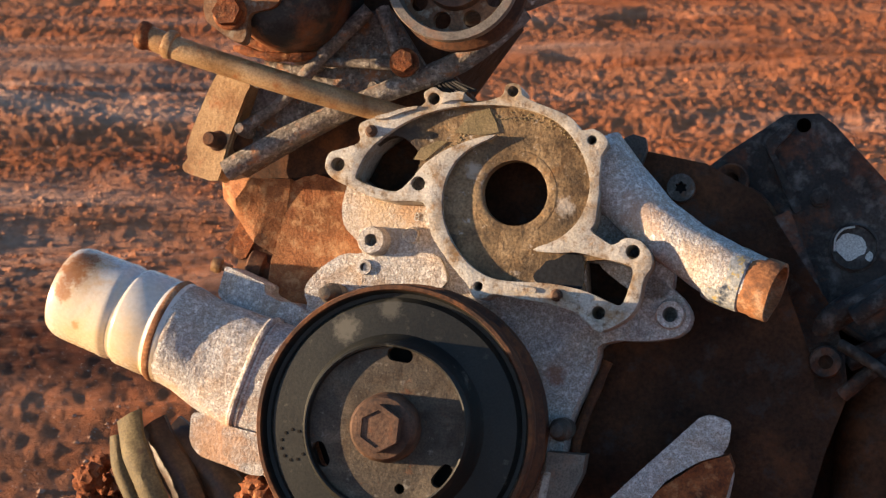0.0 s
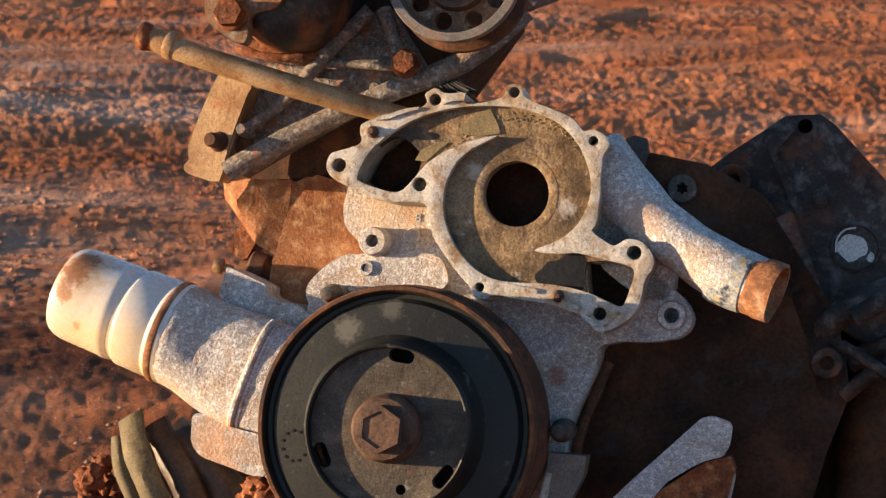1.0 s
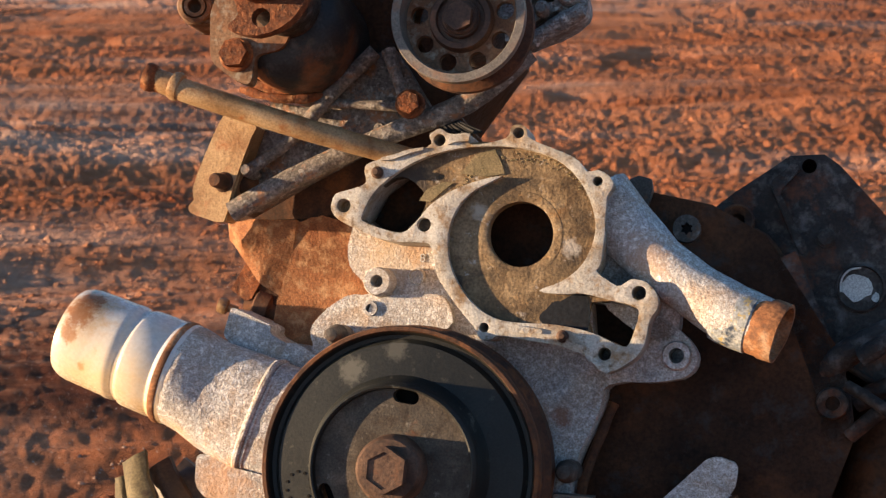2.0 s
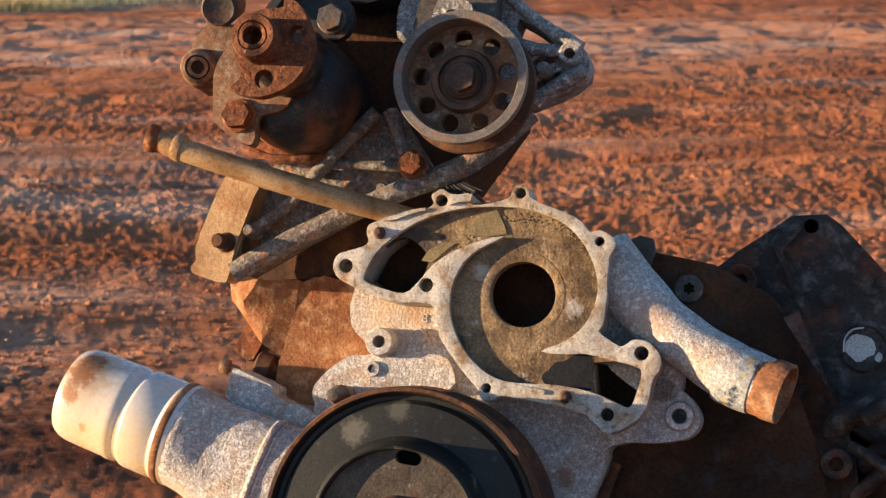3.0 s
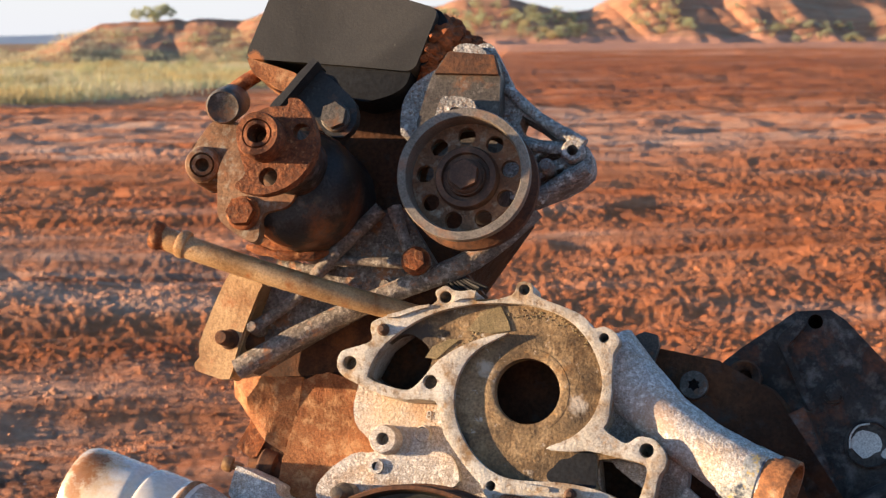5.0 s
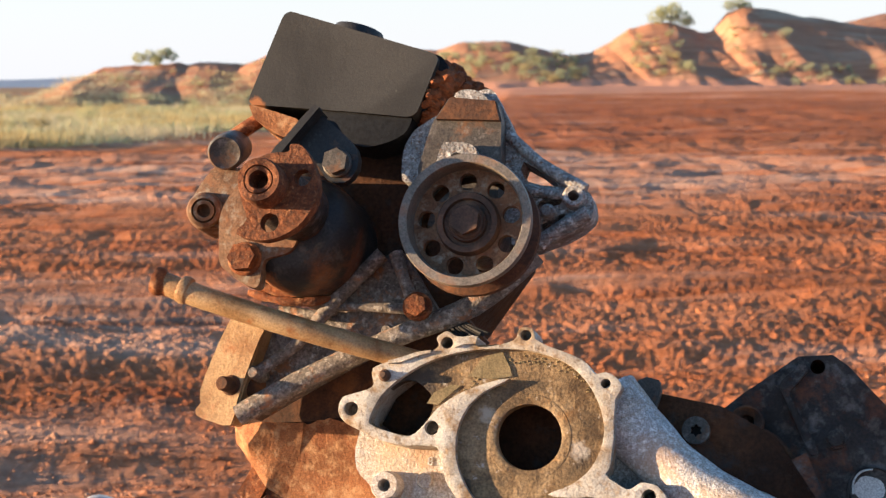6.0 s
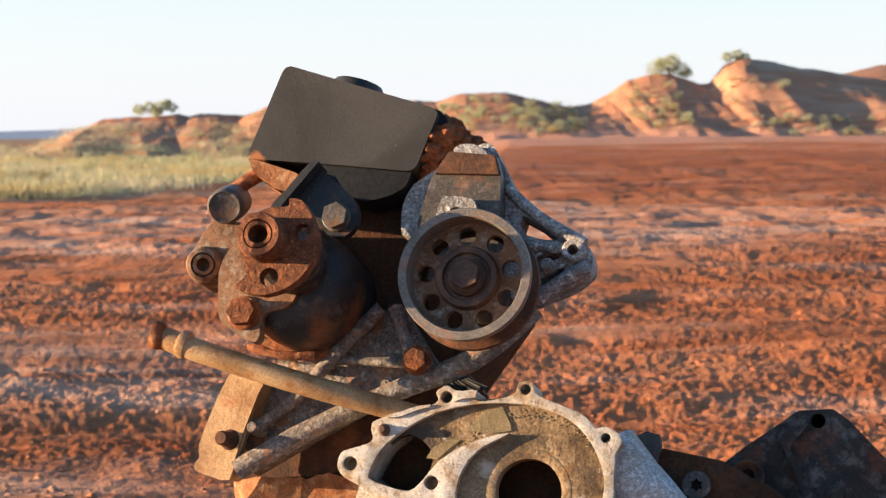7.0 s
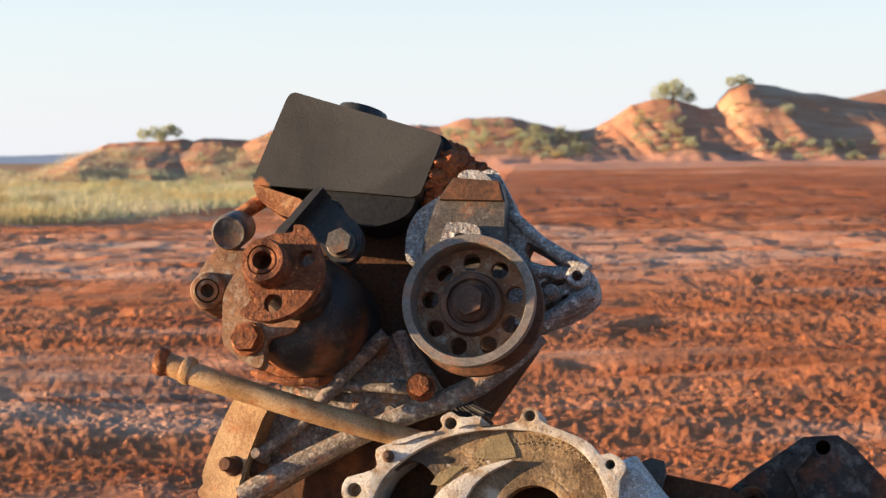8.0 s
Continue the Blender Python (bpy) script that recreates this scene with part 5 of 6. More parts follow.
# plastic reservoir box with its cap and the mud on it
bm = plate(bmesh.new(), rounded([(-0.1985, 0.7584), (-0.0801, 0.7224), (-0.0957, 0.6761), (-0.1552, 0.6814), (-0.2231, 0.6864)], 0.007), -0.16, -0.020, bevel=0.011, wobble=0.0003)
box = part("reservoir_box", bm, PLASTIC, engine, "faded black plastic reservoir box")
# lower shell and side edge are darker than the box face
part("box_foot", plate(bmesh.new(), rounded([(-0.1763, 0.6903), (-0.0958, 0.6898), (-0.1015, 0.6667), (-0.1127, 0.6596), (-0.1312, 0.6545), (-0.1549, 0.6613), (-0.1676, 0.6723)], 0.006), -0.15, -0.024, bevel=0.008), BLUE_BLACK, box, "blue-black lower shell")
# added piece: the sunlit orange of the dusty plastic underside as its colour
part("lit_underside", plate(bmesh.new(), rounded([(-0.2203, 0.6862), (-0.1816, 0.6741), (-0.1766, 0.6648), (-0.1844, 0.6564), (-0.2149, 0.6742)], 0.003), -0.10, -0.016, bevel=0.004), RUST_LIT_DUST, box, "dusty underside of the box in its sunlit orange")
part("box_side", plate(bmesh.new(), rounded([(-0.0931, 0.7275), (-0.0811, 0.7243), (-0.0748, 0.7161), (-0.0857, 0.6873), (-0.0994, 0.678), (-0.1073, 0.6831)], 0.003), -0.155, -0.028, bevel=0.006), BLUE_BLACK, box, "black side edge")
part("cap", lathe(bmesh.new(), [(0.0200, -0.02), (0.0200, 0.001), (0.0185, 0.004), (0, 0.005)], along((-0.1589, 0.7584, -0.0800), (-0.1559, 0.7734, -0.0800)), 40), BLACK, box, "black screw cap")
bm = bmesh.new()
for k, (c, s) in enumerate((((-0.0813, 0.7137, -0.0400), 0.016), ((-0.0880, 0.7015, -0.0350), 0.012), ((-0.0739, 0.7139, -0.0550), 0.016), ((-0.0621, 0.7131, -0.0600), 0.012), ((-0.0863, 0.6937, -0.0450), 0.014), ((-0.0819, 0.7255, -0.0600), 0.014))):
    clump(bm, (c[0] - 0.001, c[1] - 0.0085, c[2]), (s * 1.0, s * 0.78, s * 1.1), k * 3.1, 4, 0.30, 2.0)
tagged(part("mud_lump", bm, MUD, engine, "clotted red mud"), kind="stuff")
part("core_casting", plate(bmesh.new(), [(-0.1822, 0.6657), (-0.1219, 0.6743), (-0.0969, 0.6873), (-0.0801, 0.6915), (-0.0362, 0.6572), (-0.0334, 0.5986), (-0.0717, 0.5404), (-0.1397, 0.5555), (-0.1770, 0.5969)], -0.20, -0.06, bevel=0.006), SHADE_IRON, engine)
bm = bmesh.new()
for k in range(7):
    tube(bm, [(-0.0761, 0.5444, -0.0600), Vector((-0.0653, 0.5324, -0.0550)) + Vector((0.003 * k - 0.008, 0, 0)), Vector((-0.0531, 0.5199, -0.0500)) + Vector((0.0035 * k - 0.008, 0.001 * k, 0.002 * (k % 2)))], 0.0013, 6)
tagged(part("cable", bm, BLACK, engine, "frayed black cable end"), kind="stuff")

# cylinder head on the far bank
head = part("cylinder_head", plate(bmesh.new(), [(0.1203, 0.4814), (0.1362, 0.4949), (0.1571, 0.5100), (0.1734, 0.5218), (0.1967, 0.5241), (0.2086, 0.5157), (0.2733, 0.4479), (0.3003, 0.3328), (0.2471, 0.3528), (0.2115, 0.3828), (0.1907, 0.4165), (0.1594, 0.4628), (0.1264, 0.4695)], -0.26, -0.095, [circle((0.1870, 0.5150), 0.0052, 18), circle((0.1384, 0.4748), 0.0048, 18)], bevel=0.005, wobble=0.0008), IRON, engine, "oily black cast iron cylinder head")
part("core_plug", lathe(bmesh.new(), [(0.0170, -0.096), (0.0170, -0.092), (0.0155, -0.0905), (0.0148, -0.0935), (0, -0.0935)], at((0.2250, 0.4305)), 40), IRON, head)
bm = plate(bmesh.new(), smooth_loop([(0.2132, 0.4292), (0.2140, 0.4371), (0.2203, 0.4406), (0.2281, 0.4385), (0.2328, 0.4348), (0.2316, 0.4277), (0.2257, 0.4227), (0.2212, 0.4209)], 2), -0.0934, -0.0926, bevel=0, wobble=0.0022)
part("enamel_flake", bm, ENAMEL, head, "flaking white enamel")
part("enamel_flake", plate(bmesh.new(), smooth_loop([(0.2325, 0.4238), (0.2353, 0.4287), (0.2381, 0.4257), (0.2364, 0.4209)], 2), -0.0934, -0.0926, bevel=0, wobble=0.001), ENAMEL, head)
arc = [(0.2117, 0.4271), (0.2121, 0.4362), (0.2172, 0.4427), (0.2247, 0.4446)]
part("enamel_flake", tube(bmesh.new(), [(a, b, -0.0905) for a, b in arc], 0.0007, 6), ENAMEL, head)
part("head_strap", plate(bmesh.new(), [(0.1634, 0.4441), (0.1805, 0.4526), (0.1983, 0.4115), (0.2201, 0.3618), (0.2244, 0.3322), (0.2106, 0.3229), (0.2020, 0.3308), (0.1996, 0.3498)], -0.10, -0.070, [circle((0.2090, 0.3500), 0.0048, 18)], bevel=0.004, wobble=0.0006), IRON, head, "oily iron strap with a bolt hole")
part("boss", lathe(bmesh.new(), [(0.0118, -0.09), (0.0111, -0.066), (0.0100, -0.063), (0.0048, -0.063), (0.0044, -0.08)], at((0.2089, 0.3500)), 24, 0.001), IRON, head)
star = [(0.1058 + (0.0046 if k % 2 else 0.0031) * math.cos(k * math.pi / 6), 0.4643 + (0.0046 if k % 2 else 0.0031) * math.sin(k * math.pi / 6)) for k in range(12)]
screw = part("star_screw", plate(bmesh.new(), circle((0.1058, 0.4643), 0.0096, 32), -0.08, -0.060, [smooth_loop(star, 3)], bevel=0.0012), STEEL_DARK, engine, "dull grey flat screw with a star recess")
# recess floor coloured near-black in place of its own shade
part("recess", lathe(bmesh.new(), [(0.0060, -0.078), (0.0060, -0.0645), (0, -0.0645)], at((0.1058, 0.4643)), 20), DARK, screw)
part("hole_lug", lathe(bmesh.new(), [(0.0126, -0.10), (0.0118, -0.083), (0.0104, -0.081), (0.0052, -0.081), (0.0048, -0.095), (0, -0.095)], at((0.1389, 0.4733)), 24, 0.001), RUST_DARK, head)
part("hose", tube(bmesh.new(), [(0.2004, 0.3693, -0.0800), (0.2219, 0.3876, -0.0700), (0.2583, 0.4068, -0.0700)], 0.0096, 14), IRON, engine)
part("hose", tube(bmesh.new(), [(0.2256, 0.3818, -0.0600), (0.2432, 0.3939, -0.0550), (0.2714, 0.4180, -0.0550)], 0.0067, 14), IRON, engine)
part("exhaust_drum", lathe(bmesh.new(), [(0, -0.02), (0.0296, -0.02), (0.0326, -0.01), (0.0333, 0.05), (0.0311, 0.055), (0.0311, 0.12), (0, 0.12)], along((0.2531, 0.3334, -0.1200), (0.2469, 0.2430, -0.1100)), 36, 0.001), SHADE_IRON, engine, "rusty exhaust casting")
part("lower_casting", plate(bmesh.new(), [(0.0543, 0.3333), (0.1101, 0.3249), (0.2023, 0.3268), (0.2078, 0.2886), (0.1843, 0.2253), (0.0400, 0.1587), (0.0277, 0.2364)], -0.25, -0.078, bevel=0.01), SHADE_IRON, engine)


# added dark plate fills a gap where there is only deep shade
part("rear_filler", plate(bmesh.new(), [(0.1803, 0.3903), (0.2327, 0.3849), (0.3275, 0.3659), (0.3371, 0.1164), (0.1578, 0.0985), (0.1812, 0.2834)], -0.30, -0.150, bevel=0.008), SHADE_IRON, block)
part("sump_lip", tube(bmesh.new(), [(0.0620, 0.3416, -0.0600), (0.0537, 0.3177, -0.0580), (0.0439, 0.2860, -0.0560), (0.0417, 0.2548, -0.0560)], 0.0037, 10, wob=0.15), RUST_DARK, block)
part("gasket_edge", tube(bmesh.new(), [(0.1265, 0.4708, -0.0920), (0.1594, 0.4633, -0.0920), (0.1846, 0.4239, -0.0920), (0.2115, 0.3820, -0.0920), (0.2389, 0.3640, -0.0920)], 0.0022, 8, wob=0.2), RUST_DARK, head)
part("head_rib", plate(bmesh.new(), rounded([(0.1604, 0.5012), (0.1768, 0.5169), (0.1816, 0.5123), (0.1669, 0.4951), (0.1889, 0.4546), (0.1837, 0.4513)], 0.004), -0.10, -0.088, bevel=0.003, wobble=0.0008), IRON, head)
for p, q, r in (((0.2175, 0.3623, -0.0600), (0.2600, 0.3347, -0.0500), 0.0041), ((0.2208, 0.3282, -0.0700), (0.2596, 0.3609, -0.0600), 0.0052), ((0.2240, 0.3514, -0.0850), (0.2642, 0.3691, -0.0800), 0.0074)):
    part("rod", tube(bmesh.new(), [p, tuple((Vector(p) + Vector(q)) / 2 + Vector((0, 0.002, 0.003))), q], r, 12, wob=0.05), IRON, engine)
bolt("block_bolt", (0.2001, 0.4642), 0.0052, -0.094, IRON, head, 0.2)

# ---- loose things round the engine ----
# broken casting lying in front of the head
bm = plate(bmesh.new(), rounded([(0.0586, 0.2361), (0.0799, 0.2593), (0.1280, 0.3081), (0.1352, 0.3108), (0.1490, 0.3066), (0.1480, 0.2910), (0.1439, 0.2848), (0.1273, 0.2784), (0.1094, 0.2660), (0.0850, 0.2344)], 0.004), -0.035, -0.020, bevel=0.003, wobble=0.0008)
plate(bm, rounded([(0.0879, 0.2337), (0.1090, 0.2608), (0.1435, 0.2857), (0.1521, 0.2752), (0.1496, 0.2497), (0.1325, 0.2373)], 0.006), -0.07, -0.034, bevel=0.004, wobble=0.0012)
broken = part("broken_casting", bm, ALU, engine, "snapped grey aluminium casting edge")
part("break_face", plate(bmesh.new(), [(0.0983, 0.2529), (0.1072, 0.261), (0.1162, 0.268), (0.1262, 0.2758), (0.1341, 0.2805), (0.1478, 0.2852), (0.1527, 0.2763), (0.1481, 0.2567), (0.143, 0.2496), (0.0949, 0.246)], -0.060, -0.024, bevel=0.0015, wobble=0.0010), RUST, broken, "rust-stained fracture face")

# torn belt sleeve and oily cover lying by the filter housing
def ribbon(bm, line, width, thick=0.0025, lift=0.25):
    """A strap of leather that follows the line, curled across its width."""
    rows = []
    pts = [Vector(p) for p in line]
    fine = []
    for i in range(len(pts) - 1):
        p0, p1, p2, p3 = pts[max(0, i - 1)], pts[i], pts[i + 1], pts[min(len(pts) - 1, i + 2)]
        for s in range(6):
            t = s / 6
            fine.append(0.5 * (2 * p1 + (p2 - p0) * t + (2 * p0 - 5 * p1 + 4 * p2 - p3) * t * t + (3 * p1 - p0 - 3 * p2 + p3) * t ** 3))
    fine.append(pts[-1])
    for i, p in enumerate(fine):
        d = (fine[min(i + 1, len(fine) - 1)] - fine[max(i - 1, 0)]).normalized()
        u = d.cross(Vector((0, 0, 1))).normalized()
        w = width * (1 + 0.18 * noise.noise(p * 40))
        row = []
        for side in (1, -1):
            for k in range(7):
                s = (k / 6 - 0.5) * side
                curl = lift * w * (1 - 4 * s * s) + 0.10 * w * noise.noise(p * 80 + Vector((s * 3, 0, 0)))
                row.append(bm.verts.new(p + u * (s * w) + Vector((0, 0, curl + (thick if side == 1 else -thick)))))
        rows.append(row)
    for a, b in zip(rows, rows[1:]):
        for k in range(14):
            j = (k + 1) % 14
            bm.faces.new((a[k], a[j], b[j], b[k]))
    bm.faces.new(rows[0][::-1])
    bm.faces.new(rows[-1])
    return bm


sleeve = tagged(new("belt_sleeve"), "torn brown sleeve with olive straps beside the filter", "sleeve")
sleeve.matrix_world = ENGINE
part("strap", ribbon(bmesh.new(), [(-0.2852, 0.2816, -0.0600), (-0.2721, 0.2608, -0.0400), (-0.2551, 0.2345, -0.0300), (-0.2363, 0.1963, -0.0300)], 0.0192), LEATHER, sleeve, "cracked olive leather strap")
part("strap", ribbon(bmesh.new(), [(-0.2917, 0.2670, -0.0550), (-0.2842, 0.2455, -0.0450), (-0.2712, 0.2246, -0.0400), (-0.2569, 0.1936, -0.0400)], 0.0096), LEATHER, sleeve, "cracked olive leather strap")
for k, (pts, w) in enumerate((([(-0.2711, 0.2753, -0.0700), (-0.2555, 0.2570, -0.0600), (-0.2335, 0.2308, -0.0500), (-0.2182, 0.1958, -0.0500)], 0.0237), ([(-0.2623, 0.2687, -0.0850), (-0.2359, 0.2538, -0.0700), (-0.2072, 0.2320, -0.0600), (-0.1835, 0.1976, -0.0600)], 0.0296), ([(-0.2476, 0.2601, -0.0950), (-0.2167, 0.2461, -0.0850), (-0.1787, 0.2205, -0.0800), (-0.1595, 0.1894, -0.0800)], 0.0259))):
    part("fold", ribbon(bmesh.new(), pts, w, 0.003, 0.35), RAG, sleeve, "dark oily brown fold")


# ---- vegetation ----
def leaf_material(name, dark, light):
    m = bpy.data.materials.new(name)
    m.use_nodes = True
    n, l = m.node_tree.nodes, m.node_tree.links
    geo, r = n.new("ShaderNodeNewGeometry"), n.new("ShaderNodeValToRGB")
    r.color_ramp.elements[0].color, r.color_ramp.elements[1].color = (*dark, 1), (*light, 1)
    l.new(geo.outputs["Random Per Island"], r.inputs["Fac"])
    l.new(r.outputs["Color"], n["Principled BSDF"].inputs["Base Color"])
    n["Principled BSDF"].inputs["Roughness"].default_value = 0.8
    n["Principled BSDF"].inputs["Specular IOR Level"].default_value = 0.15
    thin, both = n.new("ShaderNodeBsdfTranslucent"), n.new("ShaderNodeMixShader")
    l.new(r.outputs["Color"], thin.inputs["Color"])
    both.inputs[0].default_value = 0.38
    l.new(n["Principled BSDF"].outputs[0], both.inputs[1])
    l.new(thin.outputs[0], both.inputs[2])
    l.new(both.outputs[0], n["Material Output"].inputs["Surface"])
    return m


STRAW = leaf_material("straw_grass", (0.36, 0.30, 0.15), (0.54, 0.44, 0.23))
SAGE = leaf_material("sage_leaves", (0.29, 0.32, 0.19), (0.48, 0.49, 0.31))
# GREEN is lightened to put distance haze into the leaf colour
GREEN = leaf_material("haze_paled_green_leaves", (0.28, 0.31, 0.17), (0.50, 0.50, 0.30))
TWIG = mat("grey_twig", [(0.10, 0.075, 0.055), (0.18, 0.14, 0.10)], 20, 0.9, 0, 0.4, 200)


def blades(spots, tall, count, spread):
    """Tufts of narrow bent blades on the ground."""
    verts, faces = [], []
    zs = height(np.array([p[0] for p in spots]), np.array([p[1] for p in spots]))
    for (x, y), z0 in zip(spots, zs - 0.01):
        k = tall * rng.uniform(0.5, 1.3)
        for _ in range(count):
            a, lean, w = rng.uniform(0, 6.283), rng.uniform(0.1, 0.9), rng.uniform(0.003, 0.008)
            bx, by = x + rng.normal(0, spread), y + rng.normal(0, spread)
            h = k * rng.uniform(0.5, 1.0)
            dx, dy = math.cos(a), math.sin(a)
            i = len(verts)
            verts += [(bx - dy * w, by + dx * w, z0), (bx + dy * w, by - dx * w, z0), (bx + dx * lean * h * 0.3 + dy * w, by + dy * lean * h * 0.3 - dx * w, z0 + h * 0.6), (bx + dx * lean * h * 0.3 - dy * w, by + dy * lean * h * 0.3 + dx * w, z0 + h * 0.6), (bx + dx * lean * h * 0.8, by + dy * lean * h * 0.8, z0 + h)]
            faces += [(i, i + 1, i + 2, i + 3), (i + 3, i + 2, i + 4)]
    me = bpy.data.meshes.new("grass")
    me.from_pydata(verts, [], faces)
    return me


spots = []
while len(spots) < 2600:
    y = 18.5 + 38 * rng.random() ** 1.25
    x = y * rng.uniform(-0.31, -0.075)
    edge = 19.5 + 9.0 * max(0.0, (x / y + 0.27) / 0.2) ** 1.5 + 2.5 * noise.noise((x * 0.6, 1.7, 0))
    if y > edge and noise.noise((x * 0.5, y * 0.25, 3.0)) > -0.28:
        spots.append((x, y))
MIXES = [(STRAW, "dry straw-yellow grass along the bare earth"), (SAGE, "grey-green sage grass along the bare earth"), (leaf_material("bleached_grass", (0.40, 0.37, 0.25), (0.56, 0.50, 0.34)), "bleached pale grass along the bare earth")]
for k, (material, label) in enumerate(MIXES):
    chosen = [p for p in spots if int(2.999 * min(0.999, max(0.0, 0.5 + 1.3 * noise.noise((p[0] * 0.45, p[1] * 0.16, 9.0)) + rng.normal(0, 0.12)))) == k]
    grass = new("grass", blades(chosen, (0.20, 0.17, 0.18)[k], 24, 0.26))
    grass.data.materials.append(material)
    tagged(grass, label, "grass", kind="stuff")


def leaves(bm, centre, radius, count, size, flat=0.8):
    """Small leaf blades through a loose, uneven clump."""
    for _ in range(count):
        d = Vector((rng.normal(), rng.normal(), rng.normal())).normalized()
        k = rng.uniform(0.35, 1.0) ** 0.6 * (1 + 0.35 * noise.noise(d * 2.3 + Vector(centre)))
        p = Vector(centre) + Vector((d.x * radius * k, d.y * radius * k, d.z * radius * k * flat))
        u = Vector((rng.normal(), rng.normal(), rng.normal())).normalized() * size * rng.uniform(0.6, 1.3)
        w = u.orthogonal().normalized() * size * 0.4
        vs = [bm.verts.new(q) for q in (p - u, p + w, p + u, p - w)]
        bm.faces.new(vs)


def shrub(label, material, seed, lobes, leaf, height_k):
    """A low desert shrub: twigs from one root and a broken crown."""
    r = random.Random(seed)
    ob = tagged(new("shrub"), label, "shrub", "desert shrubs")
    crown, twigs = bmesh.new(), bmesh.new()
    for k in range(lobes):
        a, d = r.uniform(0, 6.283), r.uniform(0.05, 0.36)
        c = (d * math.cos(a), d * math.sin(a), height_k * r.uniform(0.16, 0.42))
        tube(twigs, [(0, 0, -0.05), (c[0] * 0.4, c[1] * 0.4, c[2] * 0.5), c], [0.014, 0.010, 0.004], 5, 1.0, 2)
        leaves(crown, c, r.uniform(0.14, 0.25), 150, leaf)
    part("stem", twigs, TWIG, ob)
    part("crown", crown, material, ob)
    return ob


def put(ob, x, y, s, first=False):
    m = Matrix.Translation((x, y, floor_z(x, y))) @ Matrix.Rotation(rng.uniform(0, 6.283), 4, "Z") @ Matrix.Scale(s, 4)
    if first:
        ob.matrix_world = m
        return ob
    return copy_thing(ob, m)


kinds = [shrub("low grey-green sage shrub on red earth", SAGE, 1, 7, 0.019, 1.0), shrub("straw-yellow dry shrub on red earth", STRAW, 2, 8, 0.020, 0.9), shrub("pale green shrub on red earth", GREEN, 3, 6, 0.018, 1.1)]
used = set()


def sow(kind, x, y, s):
    put(kinds[kind], x, y, s, kind not in used)
    used.add(kind)


for k in range(48):   # flat ground on the far side, thick scrub
    y = rng.uniform(24, 50)
    sow(int(rng.choice([0, 1, 1, 0, 2])), y * rng.uniform(-0.30, -0.085), y, rng.uniform(0.45, 1.2))
for k in range(104):   # slopes of the middle heap
    y = rng.uniform(50.5, 56.6)
    sow(int(rng.choice([0, 1, 0, 2])), rng.uniform(-0.6, 4.1), y, rng.uniform(0.65, 1.15))
for k in range(46):   # slope under the higher heaps
    y = rng.uniform(51, 56.5)
    sow(int(rng.choice([0, 1, 2])), rng.uniform(5.6, 7.4), y, rng.uniform(0.55, 1.0))
for k in range(16):
    sow(int(rng.choice([0, 1])), rng.uniform(8.9, 10.3), rng.uniform(51, 56.5), rng.uniform(0.42, 0.8))
for k in range(40):   # strip along the foot of the right heaps
    sow(int(rng.choice([0, 1, 2])), rng.uniform(9.4, 14.5), rng.uniform(49.0, 52.5), rng.uniform(0.5, 0.9))
for k in range(32):   # tops and flanks of the left heaps
    sow(int(rng.choice([0, 1, 1])), rng.uniform(-14.0, -5.0), rng.uniform(50, 57), rng.uniform(0.25, 0.6))
sow(0, 10.5, 54.5, 1.3)


def tree(label, x, y, trunk_h, lobes, leaf=0.04):
    """A small desert tree: tapered trunk, limbs to each lobe of the crown."""
    ob = tagged(new("tree"), label, "tree")
    ob.matrix_world = Matrix.Translation((x, y, floor_z(x, y) - 0.05))
    wood, crown = bmesh.new(), bmesh.new()
    tube(wood, [(0, 0, -0.1), (0.03, 0, trunk_h * 0.5), (0, 0.02, trunk_h)], [0.05, 0.038, 0.026], 8)
    for cx, cy, cz, r in lobes:
        cz, r = cz * 0.75, r * 1.12
        tube(wood, [(0, 0.01, trunk_h * 0.7), (cx * 0.5, cy * 0.5, trunk_h * 0.6 + cz * 0.3), (cx, cy, cz)], [0.024, 0.016, 0.006], 6)
        leaves(crown, (cx, cy, cz), r, int(1300 * r), leaf, 0.8)
    part("trunk", wood, TWIG, ob)
    part("crown", crown, GREEN, ob)
    return ob


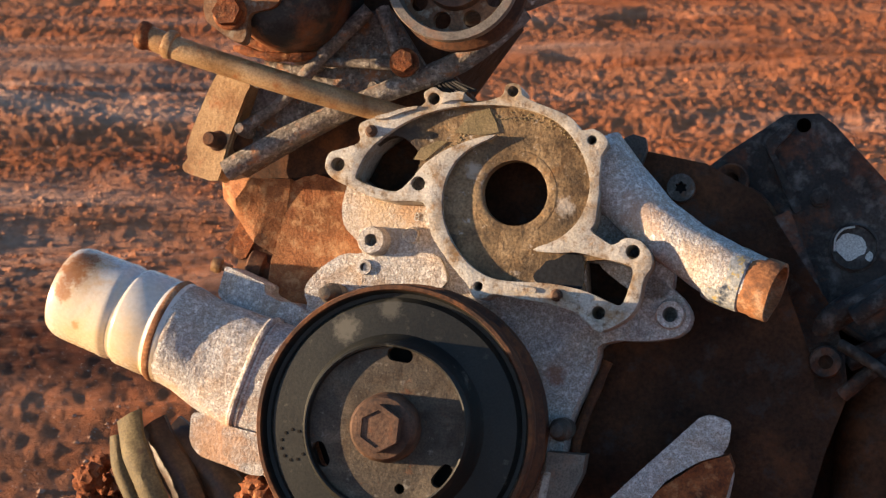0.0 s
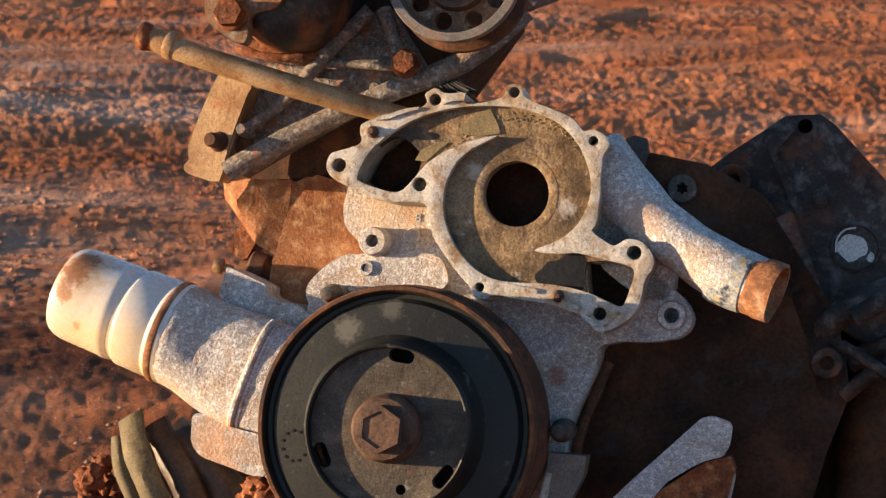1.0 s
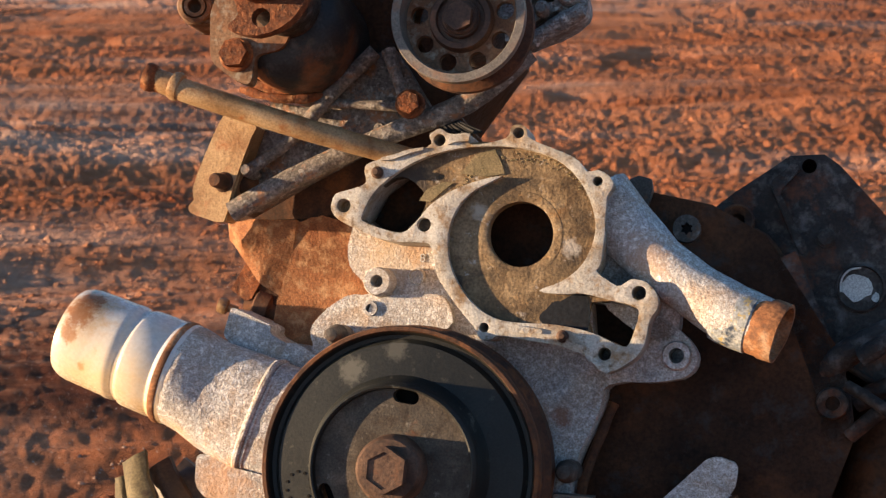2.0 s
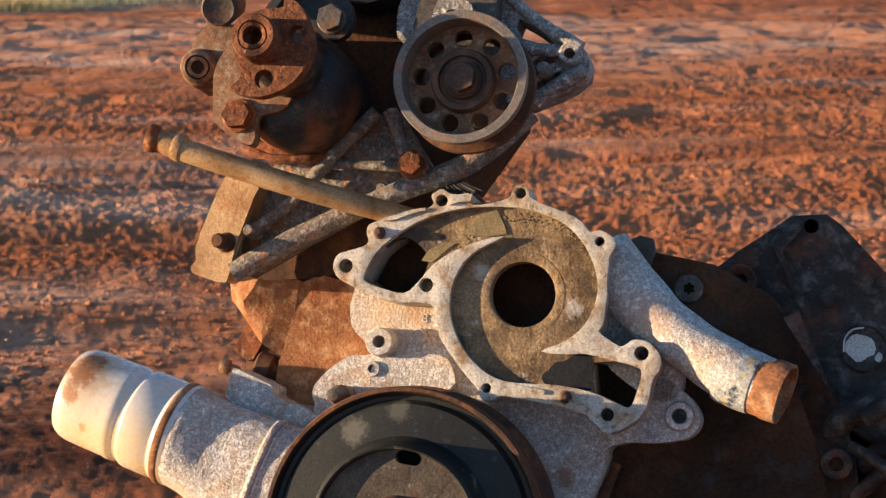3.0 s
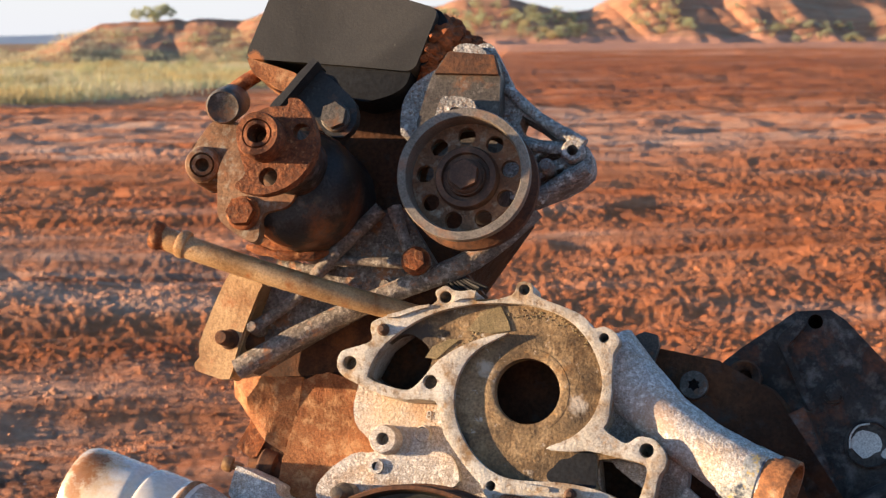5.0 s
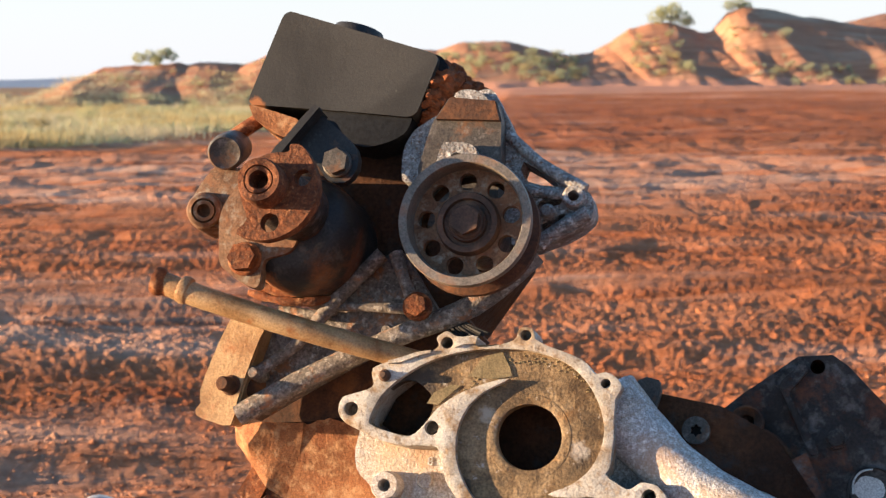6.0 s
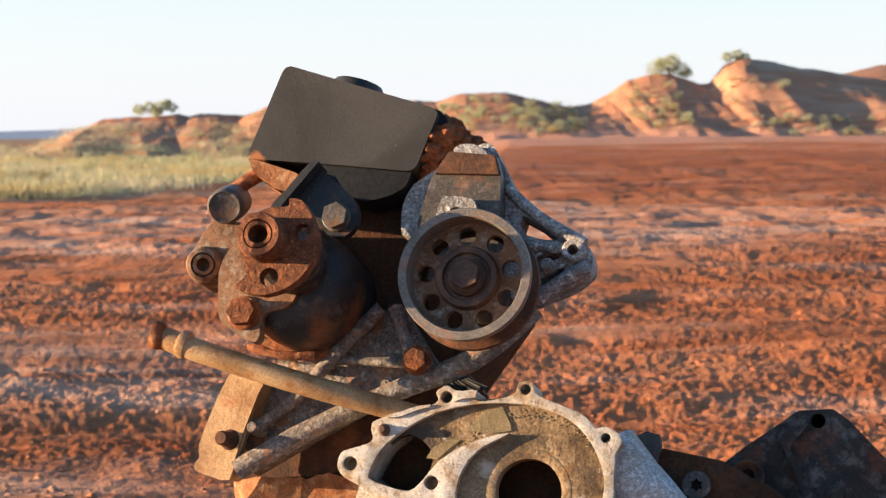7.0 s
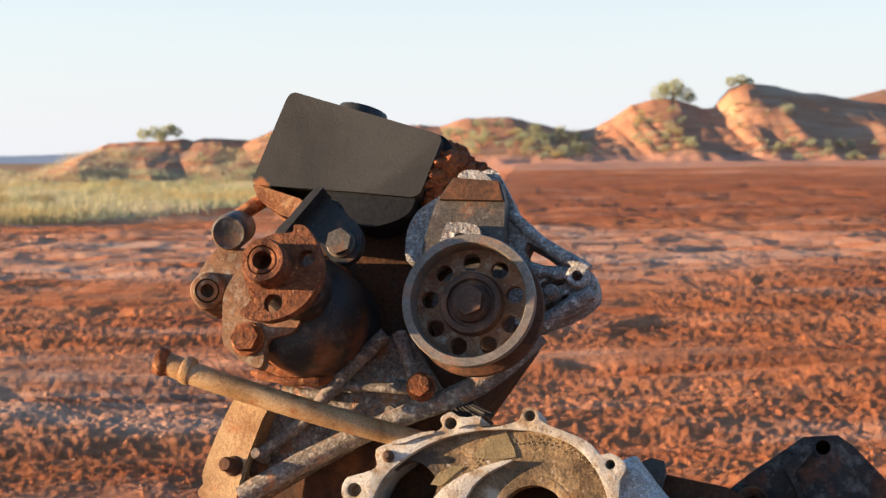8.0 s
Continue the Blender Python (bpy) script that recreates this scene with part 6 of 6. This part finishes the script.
tree("small flat-topped green tree on a spoil heap", -10.1, 57.6, 0.35, [(-0.55, 0, 0.42, 0.22), (-0.2, 0.1, 0.5, 0.24), (0.2, 0, 0.55, 0.22), (0.55, 0.1, 0.5, 0.2), (0.05, -0.1, 0.3, 0.2), (0.4, 0.1, 0.72, 0.14)])
tree("rounded dark green bushy tree on a spoil heap", 7.35, 58.0, 0.3, [(-0.45, 0, 0.3, 0.3), (0, 0.1, 0.45, 0.36), (0.42, 0, 0.28, 0.3), (0.1, -0.2, 0.68, 0.26), (-0.25, 0.1, 0.6, 0.24), (0.6, 0, 0.12, 0.2)])
tree("low green bush on the crest of a heap", 9.65, 58.0, 0.2, [(-0.3, 0, 0.18, 0.2), (0.05, 0, 0.26, 0.22), (0.3, 0.1, 0.16, 0.18)])
tree("low green bush behind a heap crest", -1.75, 61.5, 0.2, [(-0.25, 0, 0.22, 0.22), (0.1, 0, 0.3, 0.22), (0.4, 0.1, 0.18, 0.18)])

# far ridge, the blue of the distance haze put into its base colour
HILL = mat("haze_painted_hill", [(0.22, 0.29, 0.38), (0.26, 0.33, 0.41)], 0.01, 1.0, 0, 0.0, 0.05, grit=0.9)
bm = bmesh.new()
top_edge, back, foot = [], [], []
for k in range(61):
    x = -1300 + 20 * k
    h = 16 * math.exp(-((x + 330) / 190) ** 2) + 14 * math.exp(-((x + 780) / 300) ** 2) + 2.5 * noise.noise((x * 0.012, 0, 0)) - 3
    foot.append(bm.verts.new((x, 1900, -4)))
    top_edge.append(bm.verts.new((x, 2050, max(h, -2))))
    back.append(bm.verts.new((x, 2250, -4)))
for k in range(60):
    bm.faces.new((foot[k], foot[k + 1], top_edge[k + 1], top_edge[k]))
    bm.faces.new((top_edge[k], top_edge[k + 1], back[k + 1], back[k]))
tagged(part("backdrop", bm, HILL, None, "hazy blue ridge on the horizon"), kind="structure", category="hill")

# red mud heaped against the sleeve
bm = bmesh.new()
for k in range(26):
    px = Vector((-0.3090, 0.2320, -0.0700)) + Vector((rng.uniform(-0.022, 0.022), rng.uniform(-0.05, 0.012), rng.uniform(-0.03, 0.01)))
    s = rng.uniform(0.004, 0.013)
    clump(bm, px, (s, s, s), k * 1.7, 3, 0.4, 2.0)
tagged(part("mud_crust", bm, MUD, sleeve, "crumbling clots of red mud"), kind="stuff")
